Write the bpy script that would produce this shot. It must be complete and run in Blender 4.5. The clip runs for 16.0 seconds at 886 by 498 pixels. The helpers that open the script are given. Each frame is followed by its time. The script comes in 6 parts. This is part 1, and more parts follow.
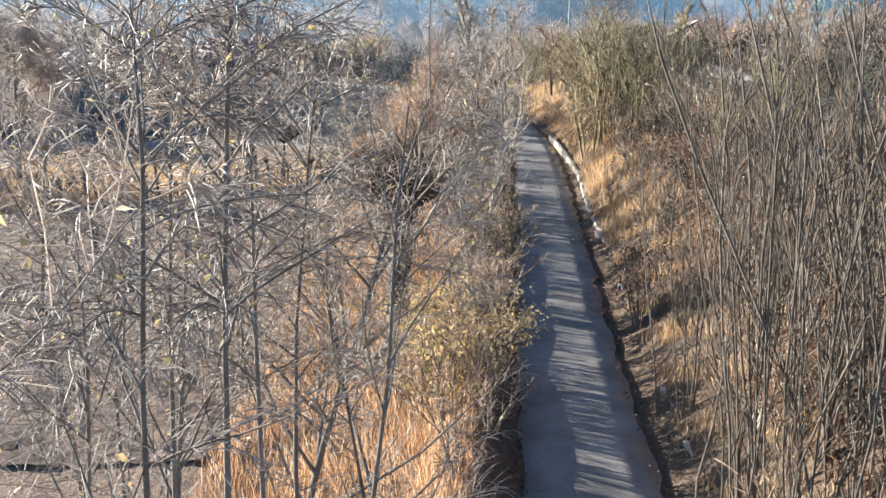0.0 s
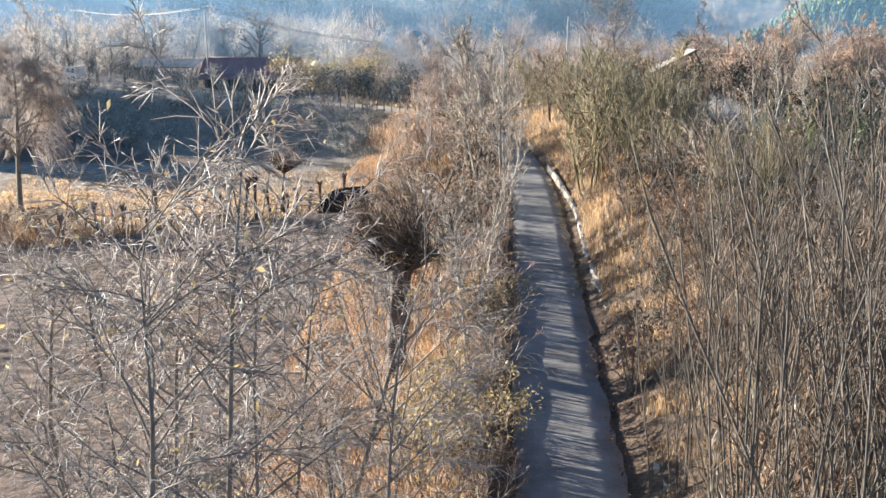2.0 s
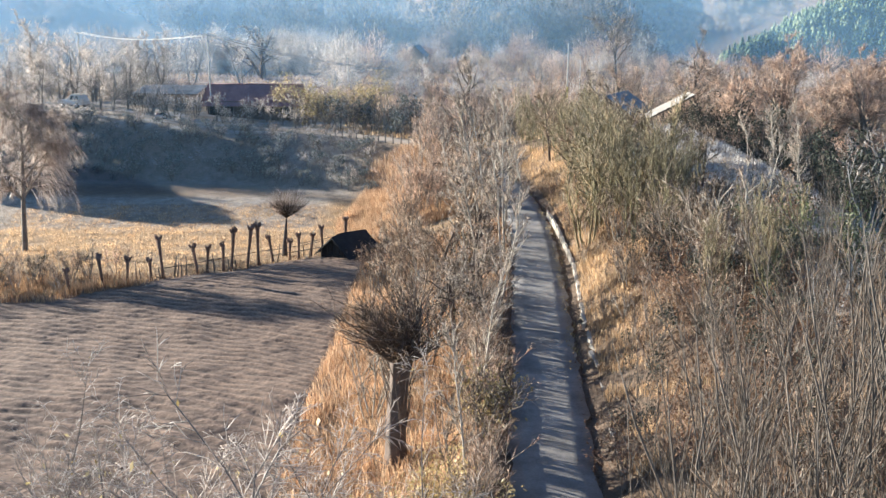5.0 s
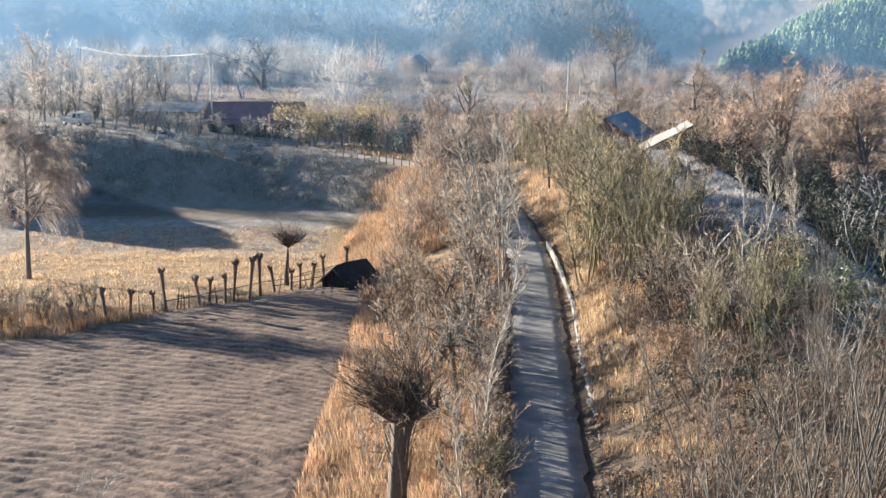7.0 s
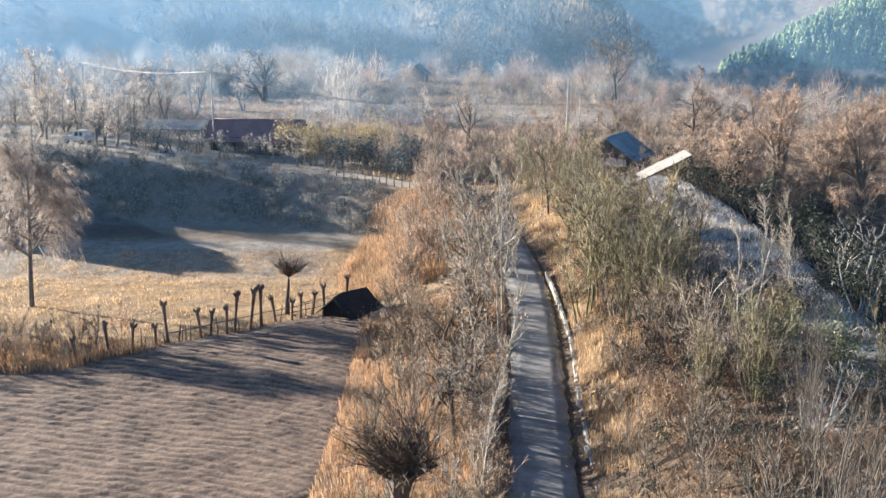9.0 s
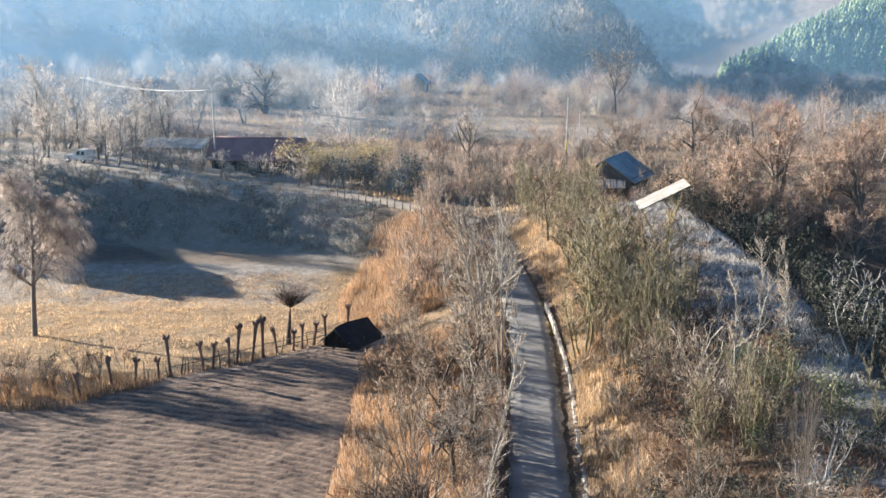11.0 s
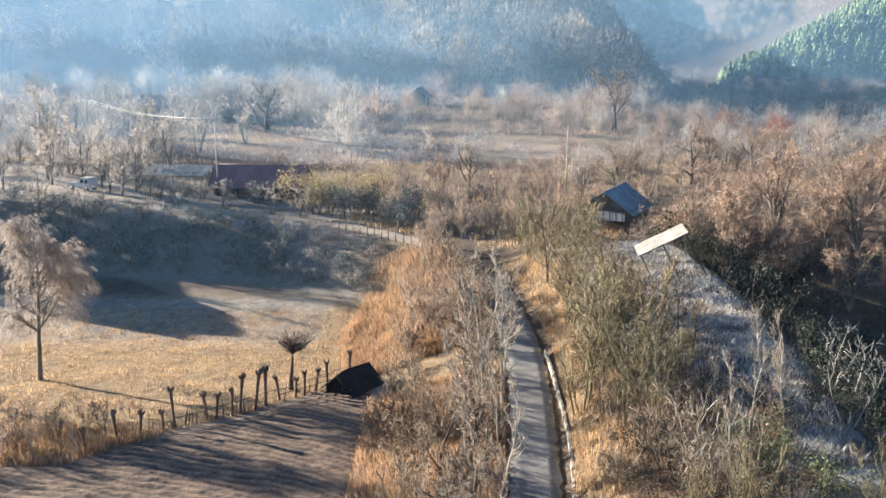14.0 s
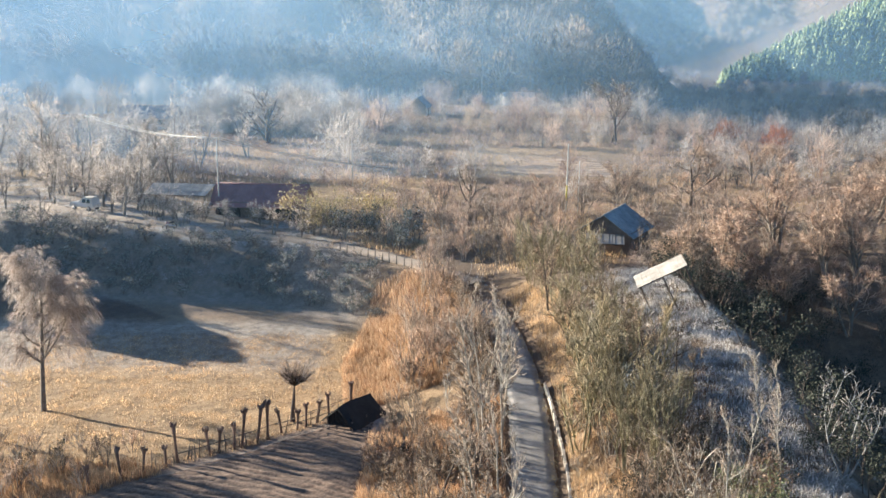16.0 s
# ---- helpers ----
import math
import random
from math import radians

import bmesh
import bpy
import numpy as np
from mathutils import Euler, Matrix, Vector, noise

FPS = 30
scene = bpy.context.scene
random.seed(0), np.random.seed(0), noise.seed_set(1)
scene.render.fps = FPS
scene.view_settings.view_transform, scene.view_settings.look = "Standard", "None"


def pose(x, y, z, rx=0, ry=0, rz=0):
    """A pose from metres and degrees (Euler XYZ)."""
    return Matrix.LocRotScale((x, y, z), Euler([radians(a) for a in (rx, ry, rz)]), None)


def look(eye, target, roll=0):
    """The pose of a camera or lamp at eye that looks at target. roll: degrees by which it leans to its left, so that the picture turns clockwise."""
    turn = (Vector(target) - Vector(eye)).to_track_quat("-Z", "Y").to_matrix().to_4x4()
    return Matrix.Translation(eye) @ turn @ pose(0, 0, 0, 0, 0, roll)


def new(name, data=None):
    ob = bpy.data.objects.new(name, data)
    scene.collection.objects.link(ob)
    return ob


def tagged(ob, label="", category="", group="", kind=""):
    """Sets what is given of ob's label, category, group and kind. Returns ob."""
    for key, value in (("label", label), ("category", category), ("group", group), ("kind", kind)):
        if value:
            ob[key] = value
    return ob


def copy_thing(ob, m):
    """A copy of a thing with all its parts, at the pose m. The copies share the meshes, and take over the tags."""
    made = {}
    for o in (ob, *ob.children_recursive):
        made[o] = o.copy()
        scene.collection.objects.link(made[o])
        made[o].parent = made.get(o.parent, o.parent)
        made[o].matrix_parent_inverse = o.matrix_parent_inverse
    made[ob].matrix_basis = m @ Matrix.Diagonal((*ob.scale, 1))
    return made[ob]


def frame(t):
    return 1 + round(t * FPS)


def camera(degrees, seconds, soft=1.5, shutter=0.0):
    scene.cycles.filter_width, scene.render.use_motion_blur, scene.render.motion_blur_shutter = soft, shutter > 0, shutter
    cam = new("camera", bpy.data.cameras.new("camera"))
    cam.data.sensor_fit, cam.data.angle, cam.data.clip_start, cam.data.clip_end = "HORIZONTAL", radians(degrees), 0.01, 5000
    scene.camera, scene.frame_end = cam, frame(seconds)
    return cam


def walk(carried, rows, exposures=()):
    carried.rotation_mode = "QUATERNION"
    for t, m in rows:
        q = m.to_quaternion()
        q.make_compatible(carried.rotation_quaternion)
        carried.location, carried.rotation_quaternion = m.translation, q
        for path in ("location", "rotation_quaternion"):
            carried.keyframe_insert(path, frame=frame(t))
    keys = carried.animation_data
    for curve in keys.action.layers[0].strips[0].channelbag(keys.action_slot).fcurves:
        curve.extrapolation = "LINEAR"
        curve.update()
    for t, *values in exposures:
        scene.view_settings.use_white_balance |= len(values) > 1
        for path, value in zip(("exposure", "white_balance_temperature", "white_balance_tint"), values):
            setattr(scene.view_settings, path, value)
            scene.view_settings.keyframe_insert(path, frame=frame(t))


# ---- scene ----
cam = camera(48.5, 16.0)
METRES, EYE, TILT, LEAN, TURN = 20.0, 15.0, -14.0, 0.0, 0.0
ROWS = [
    (0.0, 0.0000, 0.0000, 0.0000, 0.000, 0.000, -0.000),
    (0.5, 0.0005, -0.0055, 0.0286, -0.016, 0.016, 0.110),
    (1.0, 0.0017, -0.0123, 0.0567, -0.000, 0.016, 0.110),
    (1.5, 0.0026, -0.0191, 0.0848, -0.005, 0.053, 0.040),
    (2.0, 0.0033, -0.0258, 0.1116, -0.021, 0.100, 0.020),
    (2.5, 0.0040, -0.0328, 0.1381, -0.005, 0.111, -0.000),
    (3.0, 0.0041, -0.0396, 0.1635, -0.005, 0.164, -0.020),
    (3.5, 0.0054, -0.0468, 0.1908, 0.047, 0.164, -0.030),
    (4.0, 0.0059, -0.0538, 0.2216, 0.042, 0.164, -0.030),
    (4.5, 0.0070, -0.0610, 0.2521, 0.047, 0.200, -0.080),
    (7.0, 0.0053, -0.1016, 0.4009, 0.058, 0.295, -0.230),
    (7.5, 0.0058, -0.1107, 0.4300, 0.058, 0.327, -0.280),
    (8.0, 0.0067, -0.1187, 0.4587, 0.058, 0.348, -0.310),
    (8.5, 0.0068, -0.1264, 0.4883, 0.069, 0.353, -0.330),
    (9.0, 0.0074, -0.1346, 0.5198, 0.074, 0.359, -0.340),
    (11.5, 0.0045, -0.1734, 0.6784, 0.090, 0.396, -0.370),
    (12.0, 0.0035, -0.1814, 0.7114, 0.084, 0.396, -0.410),
    (12.5, 0.0041, -0.1905, 0.7447, 0.095, 0.390, -0.420),
    (13.0, 0.0039, -0.2003, 0.7795, 0.100, 0.385, -0.440),
    (13.5, 0.0034, -0.2089, 0.8141, 0.111, 0.380, -0.460),
    (14.0, 0.0028, -0.2170, 0.8482, 0.106, 0.375, -0.480),
    (14.5, 0.0022, -0.2237, 0.8828, 0.111, 0.375, -0.480),
    (15.0, 0.0008, -0.2312, 0.9179, 0.116, 0.369, -0.500),
    (15.5, -0.0003, -0.2390, 0.9541, 0.116, 0.364, -0.530),
    (16.0, -0.0008, -0.2481, 0.9910, 0.116, 0.359, -0.560),
]
walk(cam, [(t, pose(0, 0, EYE, TILT, LEAN, TURN) @ pose(METRES * x, METRES * y, METRES * z, 90 + pitch, roll, yaw)) for t, x, y, z, yaw, pitch, roll in ROWS],
     [(0.0, 1.86, 5400, 10), (9.0, 1.82, 5400, 10), (16.0, 1.84, 5650, 10)])

# ---- world, sun and exposure ----
SUN_EL, SUN_AZ = 13.5, 64.0          # height, and degrees to the left of straight ahead
world = bpy.data.worlds.new("morning_sky")
scene.world = world
world.use_nodes = True
wn = world.node_tree
sky = wn.nodes.new("ShaderNodeTexSky")
sky.sky_type = "NISHITA"
sky.sun_disc = False
sky.sun_elevation = radians(SUN_EL)
sky.sun_rotation = radians(-SUN_AZ)
sky.air_density, sky.dust_density, sky.ozone_density = 1.2, 0.4, 3.5
wn.nodes["Background"].inputs["Strength"].default_value = 0.055
wn.links.new(sky.outputs[0], wn.nodes["Background"].inputs["Color"])

sun_data = bpy.data.lights.new("sun", "SUN")
sun_data.energy, sun_data.angle, sun_data.color = 5.0, radians(0.6), (1.0, 0.84, 0.61)
sun = new("sun", sun_data)
SUN_DIR = Vector((-math.sin(radians(SUN_AZ)) * math.cos(radians(SUN_EL)), math.cos(radians(SUN_AZ)) * math.cos(radians(SUN_EL)), math.sin(radians(SUN_EL))))
sun.matrix_world = look(SUN_DIR * 400, (0, 0, 0))


# ---- materials ----
def nodes_of(name):
    mat = bpy.data.materials.new(name)
    mat.use_nodes = True
    return mat, mat.node_tree, mat.node_tree.nodes["Principled BSDF"]


def ramp(tree, fac, colors):
    n = tree.nodes.new("ShaderNodeValToRGB")
    while len(n.color_ramp.elements) < len(colors):
        n.color_ramp.elements.new(0.5)
    for e, (p, c) in zip(n.color_ramp.elements, colors):
        e.position, e.color = p, (*c, 1)
    tree.links.new(fac, n.inputs["Fac"])
    return n.outputs["Color"]


def noise_of(tree, scale, detail=4.0, rough=0.6, coords=None, warp=0.0):
    n = tree.nodes.new("ShaderNodeTexNoise")
    n.inputs["Scale"].default_value, n.inputs["Detail"].default_value = scale, detail
    n.inputs["Roughness"].default_value, n.inputs["Distortion"].default_value = rough, warp
    if coords is None:
        coords = tree.nodes.new("ShaderNodeTexCoord").outputs["Object"]
    tree.links.new(coords, n.inputs["Vector"])
    return n.outputs["Fac"]


def mixed(tree, fac, a, b, blend="MIX"):
    n = tree.nodes.new("ShaderNodeMix")
    n.data_type, n.blend_type = "RGBA", blend
    for value, socket in ((fac, n.inputs["Factor"]), (a, n.inputs["A"]), (b, n.inputs["B"])):
        if hasattr(value, "is_linked"):
            tree.links.new(value, socket)
        elif isinstance(value, tuple):
            socket.default_value = (*value, 1)
        else:
            socket.default_value = value
    return n.outputs["Result"]


def bumped(tree, shader, height, strength, distance):
    n = tree.nodes.new("ShaderNodeBump")
    n.inputs["Strength"].default_value, n.inputs["Distance"].default_value = strength, distance
    tree.links.new(height, n.inputs["Height"])
    tree.links.new(n.outputs["Normal"], shader.inputs["Normal"])


def surface(name, dark, light, scale=3.0, rough=0.85, bump=0.3, size=0.03, fine=12.0, metal=0.0, vary=0.25):
    """Two scales of mottling between two colours, a fine bump, and a change from object to object."""
    mat, tree, shader = nodes_of(name)
    big = noise_of(tree, scale, 5, 0.6)
    small = noise_of(tree, scale * fine, 3, 0.7)
    col = mixed(tree, 0.35, ramp(tree, big, [(0.3, dark), (0.7, light)]), ramp(tree, small, [(0.3, dark), (0.72, light)]))
    if vary:
        info = tree.nodes.new("ShaderNodeObjectInfo")
        shade = ramp(tree, info.outputs["Random"], [(0.0, (1 - vary,) * 3), (1.0, (1 + vary, 1 + vary * 0.9, 1 + vary * 0.8))])
        col = mixed(tree, 1.0, col, shade, "MULTIPLY")
    tree.links.new(col, shader.inputs["Base Color"])
    shader.inputs["Roughness"].default_value, shader.inputs["Metallic"].default_value = rough, metal
    if bump:
        bumped(tree, shader, small, bump, size)
    return mat


def blades(name, colors, rough=0.7, glow=0.35):
    """Grass, leaves and fine twigs: one colour for each piece, and light that passes through."""
    mat, tree, shader = nodes_of(name)
    geo = tree.nodes.new("ShaderNodeNewGeometry")
    col = ramp(tree, geo.outputs["Random Per Island"], colors)
    patch = noise_of(tree, 0.35, 3, 0.6, geo.outputs["Position"])
    col = mixed(tree, 1.0, col, ramp(tree, patch, [(0.3, (0.72, 0.72, 0.74)), (0.7, (1.15, 1.1, 1.05))]), "MULTIPLY")
    info = tree.nodes.new("ShaderNodeObjectInfo")
    col = mixed(tree, 1.0, col, ramp(tree, info.outputs["Random"], [(0.0, (0.78, 0.8, 0.82)), (1.0, (1.2, 1.14, 1.08))]), "MULTIPLY")
    tree.links.new(col, shader.inputs["Base Color"])
    shader.inputs["Roughness"].default_value = rough
    if glow:
        thin = tree.nodes.new("ShaderNodeBsdfTranslucent")
        tree.links.new(col, thin.inputs["Color"])
        mix = tree.nodes.new("ShaderNodeMixShader")
        mix.inputs[0].default_value = glow
        tree.links.new(shader.outputs[0], mix.inputs[1])
        tree.links.new(thin.outputs[0], mix.inputs[2])
        tree.links.new(mix.outputs[0], tree.nodes["Material Output"].inputs["Surface"])
    return mat


def ground_material():
    mat, tree, shader = nodes_of("winter_ground")
    zone = tree.nodes.new("ShaderNodeAttribute")
    zone.attribute_name = "zone"
    split = tree.nodes.new("ShaderNodeSeparateColor")
    tree.links.new(zone.outputs["Color"], split.inputs[0])
    pos = tree.nodes.new("ShaderNodeTexCoord").outputs["Object"]
    big, mid, fine = noise_of(tree, 0.12, 4, 0.6, pos), noise_of(tree, 0.9, 5, 0.65, pos, 0.6), noise_of(tree, 7.0, 4, 0.7, pos)
    litter = mixed(tree, 0.5, ramp(tree, mid, [(0.3, (0.07, 0.054, 0.040)), (0.52, (0.17, 0.118, 0.078)), (0.75, (0.27, 0.19, 0.12))]), ramp(tree, fine, [(0.3, (0.06, 0.045, 0.034)), (0.7, (0.29, 0.205, 0.135))]))
    straw = mixed(tree, 0.5, ramp(tree, mid, [(0.34, (0.17, 0.105, 0.055)), (0.5, (0.39, 0.265, 0.135)), (0.68, (0.58, 0.42, 0.235))]), ramp(tree, fine, [(0.36, (0.13, 0.085, 0.05)), (0.62, (0.60, 0.43, 0.245))]))
    soil = mixed(tree, 0.5, ramp(tree, mid, [(0.3, (0.17, 0.11, 0.075)), (0.7, (0.34, 0.24, 0.165))]), ramp(tree, fine, [(0.3, (0.16, 0.11, 0.08)), (0.7, (0.46, 0.33, 0.23))]))
    frost = mixed(tree, 0.5, ramp(tree, mid, [(0.36, (0.17, 0.16, 0.14)), (0.5, (0.40, 0.40, 0.39)), (0.68, (0.66, 0.68, 0.70))]), ramp(tree, fine, [(0.35, (0.22, 0.20, 0.17)), (0.65, (0.62, 0.64, 0.66))]))
    col = mixed(tree, split.outputs["Green"], litter, straw)
    col = mixed(tree, split.outputs["Red"], col, soil)
    col = mixed(tree, split.outputs["Blue"], col, frost)
    col = mixed(tree, 1.0, col, ramp(tree, big, [(0.3, (0.85, 0.84, 0.84)), (0.7, (1.1, 1.08, 1.05))]), "MULTIPLY")
    tree.links.new(col, shader.inputs["Base Color"])
    shader.inputs["Roughness"].default_value = 0.95
    both = tree.nodes.new("ShaderNodeMath")
    both.operation = "ADD"
    tree.links.new(mid, both.inputs[0])
    tree.links.new(fine, both.inputs[1])
    bumped(tree, shader, both.outputs[0], 1.0, 0.30)
    return mat


def woods_material(name, colors, scale=0.075, glow=0.4):
    """Bare or green crowns whose colour changes from tree to tree."""
    mat, tree, shader = nodes_of(name)
    geo = tree.nodes.new("ShaderNodeNewGeometry")
    crown = noise_of(tree, scale, 1, 0.5, geo.outputs["Position"])
    stand = noise_of(tree, scale * 0.27, 3, 0.6, geo.outputs["Position"])
    col = ramp(tree, crown, colors)
    col = mixed(tree, 1.0, col, ramp(tree, stand, [(0.35, (0.6, 0.62, 0.66)), (0.65, (1.2, 1.15, 1.1))]), "MULTIPLY")
    tree.links.new(col, shader.inputs["Base Color"])
    shader.inputs["Roughness"].default_value = 0.85
    thin = tree.nodes.new("ShaderNodeBsdfTranslucent")
    tree.links.new(col, thin.inputs["Color"])
    mix = tree.nodes.new("ShaderNodeMixShader")
    mix.inputs[0].default_value = glow
    tree.links.new(shader.outputs[0], mix.inputs[1])
    tree.links.new(thin.outputs[0], mix.inputs[2])
    tree.links.new(mix.outputs[0], tree.nodes["Material Output"].inputs["Surface"])
    return mat


# see-through blue sheet whose colour stands in for haze in the air
def haze_sheet_material(name, low, top):
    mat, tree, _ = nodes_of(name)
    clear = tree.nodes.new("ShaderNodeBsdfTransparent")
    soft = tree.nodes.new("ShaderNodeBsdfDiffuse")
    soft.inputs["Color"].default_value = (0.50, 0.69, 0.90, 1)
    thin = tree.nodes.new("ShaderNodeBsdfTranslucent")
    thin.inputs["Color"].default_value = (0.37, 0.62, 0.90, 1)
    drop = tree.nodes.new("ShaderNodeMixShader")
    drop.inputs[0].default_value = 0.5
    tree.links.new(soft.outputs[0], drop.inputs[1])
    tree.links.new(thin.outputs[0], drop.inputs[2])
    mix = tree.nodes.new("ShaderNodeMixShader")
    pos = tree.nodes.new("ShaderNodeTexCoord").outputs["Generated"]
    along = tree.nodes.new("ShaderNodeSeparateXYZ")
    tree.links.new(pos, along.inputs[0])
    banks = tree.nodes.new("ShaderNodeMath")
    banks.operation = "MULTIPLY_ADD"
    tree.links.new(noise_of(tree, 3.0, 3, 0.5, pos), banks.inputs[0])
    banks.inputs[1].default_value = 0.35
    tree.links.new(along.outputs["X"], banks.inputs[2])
    # denser to the left, for the brighter haze towards the sun
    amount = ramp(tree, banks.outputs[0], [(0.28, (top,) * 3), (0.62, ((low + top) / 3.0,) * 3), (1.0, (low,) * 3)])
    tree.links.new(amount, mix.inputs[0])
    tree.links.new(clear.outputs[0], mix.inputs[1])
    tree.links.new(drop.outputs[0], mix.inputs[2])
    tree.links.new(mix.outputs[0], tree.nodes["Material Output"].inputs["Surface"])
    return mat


def soil_material():
    """Pale crumbly ridges over much darker furrow bottoms."""
    mat, tree, shader = nodes_of("ploughed_soil")
    ridge = tree.nodes.new("ShaderNodeAttribute")
    ridge.attribute_name = "ridge"
    pos = tree.nodes.new("ShaderNodeTexCoord").outputs["Object"]
    clod, patch = noise_of(tree, 6.0, 3, 0.7, pos), noise_of(tree, 0.5, 4, 0.6, pos)
    # pale ridge tones, then far darker ones for the furrow bottoms
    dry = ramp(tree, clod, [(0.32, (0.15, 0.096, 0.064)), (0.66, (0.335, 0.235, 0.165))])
    furrow_dark = ramp(tree, clod, [(0.3, (0.025, 0.018, 0.014)), (0.72, (0.125, 0.085, 0.06))])
    col = mixed(tree, ridge.outputs["Fac"], furrow_dark, dry)
    col = mixed(tree, 1.0, col, ramp(tree, patch, [(0.3, (0.80, 0.76, 0.75)), (0.7, (1.12, 1.1, 1.08))]), "MULTIPLY")
    tree.links.new(col, shader.inputs["Base Color"])
    shader.inputs["Roughness"].default_value = 0.95
    bumped(tree, shader, clod, 0.8, 0.05)
    return mat


GROUND = ground_material()
HAZE_SHEET = haze_sheet_material("valley_haze_sheet", 0.07, 0.46)
HAZE_SHEET_FAR = haze_sheet_material("mountain_haze_sheet", 0.20, 0.24)
HAZE_SHEET_NEAR = haze_sheet_material("field_haze_sheet", 0.05, 0.26)
HAZE_SHEET_THIN = haze_sheet_material("bank_haze_sheet", 0.01, 0.05)
SOIL = soil_material()
CONCRETE = surface("lane_concrete", (0.12, 0.112, 0.103), (0.36, 0.34, 0.315), 0.8, 0.9, 0.4, 0.012, 14, 0, 0)
TRACK = surface("gravel_track", (0.26, 0.20, 0.145), (0.48, 0.39, 0.29), 0.6, 0.95, 0.5, 0.02, 18, 0, 0)
STUBBLE = surface("stubble_rows", (0.26, 0.185, 0.125), (0.48, 0.365, 0.26), 1.0, 0.95, 0.5, 0.04, 9, 0, 0.2)
KERB = surface("pale_kerb_stone", (0.28, 0.245, 0.20), (0.54, 0.49, 0.42), 1.2, 0.9, 0.5, 0.02, 9, 0, 0.15)
BARK = surface("grey_bark", (0.10, 0.085, 0.07), (0.30, 0.26, 0.22), 2.2, 0.9, 0.8, 0.02, 9)
BARK_DARK = surface("dark_bark", (0.045, 0.035, 0.03), (0.16, 0.125, 0.10), 2.2, 0.9, 0.8, 0.02, 9)
BARK_PALE = surface("pale_bark", (0.26, 0.235, 0.19), (0.60, 0.55, 0.47), 2.2, 0.85, 0.5, 0.01, 9)
BARK_BROWN = surface("brown_bark", (0.05, 0.042, 0.034), (0.20, 0.17, 0.14), 2.2, 0.85, 0.5, 0.01, 9)
BARK_ASH = surface("ashen_bark", (0.10, 0.085, 0.072), (0.30, 0.26, 0.225), 2.2, 0.85, 0.5, 0.01, 9)
BARK_RUDDY = surface("ruddy_bark", (0.10, 0.062, 0.045), (0.30, 0.195, 0.14), 2.2, 0.9, 0.8, 0.02, 9)
BARK_FROST = surface("frosted_bark", (0.17, 0.165, 0.155), (0.48, 0.475, 0.46), 2.2, 0.8, 0.5, 0.01, 9)
BARK_OLIVE = surface("olive_bark", (0.12, 0.11, 0.06), (0.34, 0.30, 0.17), 2.2, 0.85, 0.5, 0.01, 9)
TWIG_BROWN = blades("brown_twigs", [(0.0, (0.05, 0.038, 0.028)), (0.45, (0.25, 0.19, 0.137)), (1.0, (0.74, 0.63, 0.50))], 0.5, 0.55)
TWIG_DUN = blades("dun_twigs", [(0.0, (0.04, 0.031, 0.023)), (0.5, (0.17, 0.13, 0.095)), (1.0, (0.46, 0.38, 0.29))], 0.5, 0.5)
TWIG_GREY = blades("grey_twigs", [(0.0, (0.10, 0.086, 0.072)), (0.45, (0.33, 0.29, 0.25)), (1.0, (0.74, 0.68, 0.60))], 0.5, 0.55)
TWIG_HOAR = blades("hoary_twigs", [(0.0, (0.26, 0.23, 0.205)), (0.5, (0.52, 0.48, 0.44)), (1.0, (0.80, 0.76, 0.71))], 0.5, 0.55)
TWIG_RED = blades("russet_twigs", [(0.0, (0.14, 0.095, 0.072)), (0.5, (0.48, 0.36, 0.275)), (1.0, (0.82, 0.69, 0.57))], 0.5, 0.55)
TWIG_OLIVE = blades("olive_twigs", [(0.0, (0.07, 0.062, 0.038)), (0.5, (0.29, 0.25, 0.16)), (1.0, (0.68, 0.61, 0.45))], 0.5, 0.55)
TWIG_ROSE = blades("rosy_frosted_twigs", [(0.0, (0.28, 0.235, 0.21)), (0.5, (0.52, 0.455, 0.41)), (1.0, (0.78, 0.71, 0.65))], 0.5, 0.55)
TWIG_FROST = blades("frosted_twigs", [(0.0, (0.30, 0.27, 0.25)), (0.5, (0.50, 0.47, 0.445)), (1.0, (0.76, 0.74, 0.72))], 0.5, 0.5)
GRASS_GOLD = blades("golden_dry_grass", [(0.0, (0.22, 0.125, 0.065)), (0.5, (0.48, 0.32, 0.18)), (1.0, (0.72, 0.55, 0.36))], 0.7, 0.5)
GRASS_ORANGE = blades("orange_dry_grass", [(0.0, (0.22, 0.125, 0.07)), (0.5, (0.51, 0.335, 0.195)), (1.0, (0.80, 0.63, 0.43))], 0.7, 0.5)
GRASS_PALE = blades("pale_dry_grass", [(0.0, (0.27, 0.175, 0.095)), (0.5, (0.58, 0.42, 0.24)), (1.0, (0.78, 0.64, 0.43))], 0.7, 0.5)
GRASS_ROSE = blades("rosy_dry_grass", [(0.0, (0.28, 0.19, 0.14)), (0.5, (0.55, 0.41, 0.32)), (1.0, (0.76, 0.63, 0.53))], 0.7, 0.5)
GRASS_FROST = blades("frosted_grass", [(0.0, (0.30, 0.28, 0.24)), (0.5, (0.54, 0.54, 0.53)), (1.0, (0.78, 0.80, 0.82))], 0.6, 0.25)
LEAF_YELLOW = blades("yellow_leaves", [(0.0, (0.26, 0.20, 0.08)), (0.5, (0.46, 0.38, 0.17)), (1.0, (0.62, 0.53, 0.30))], 0.55, 0.4)
LEAF_BROWN = blades("withered_leaves", [(0.0, (0.09, 0.05, 0.032)), (0.5, (0.23, 0.14, 0.085)), (1.0, (0.44, 0.31, 0.20))], 0.6, 0.35)
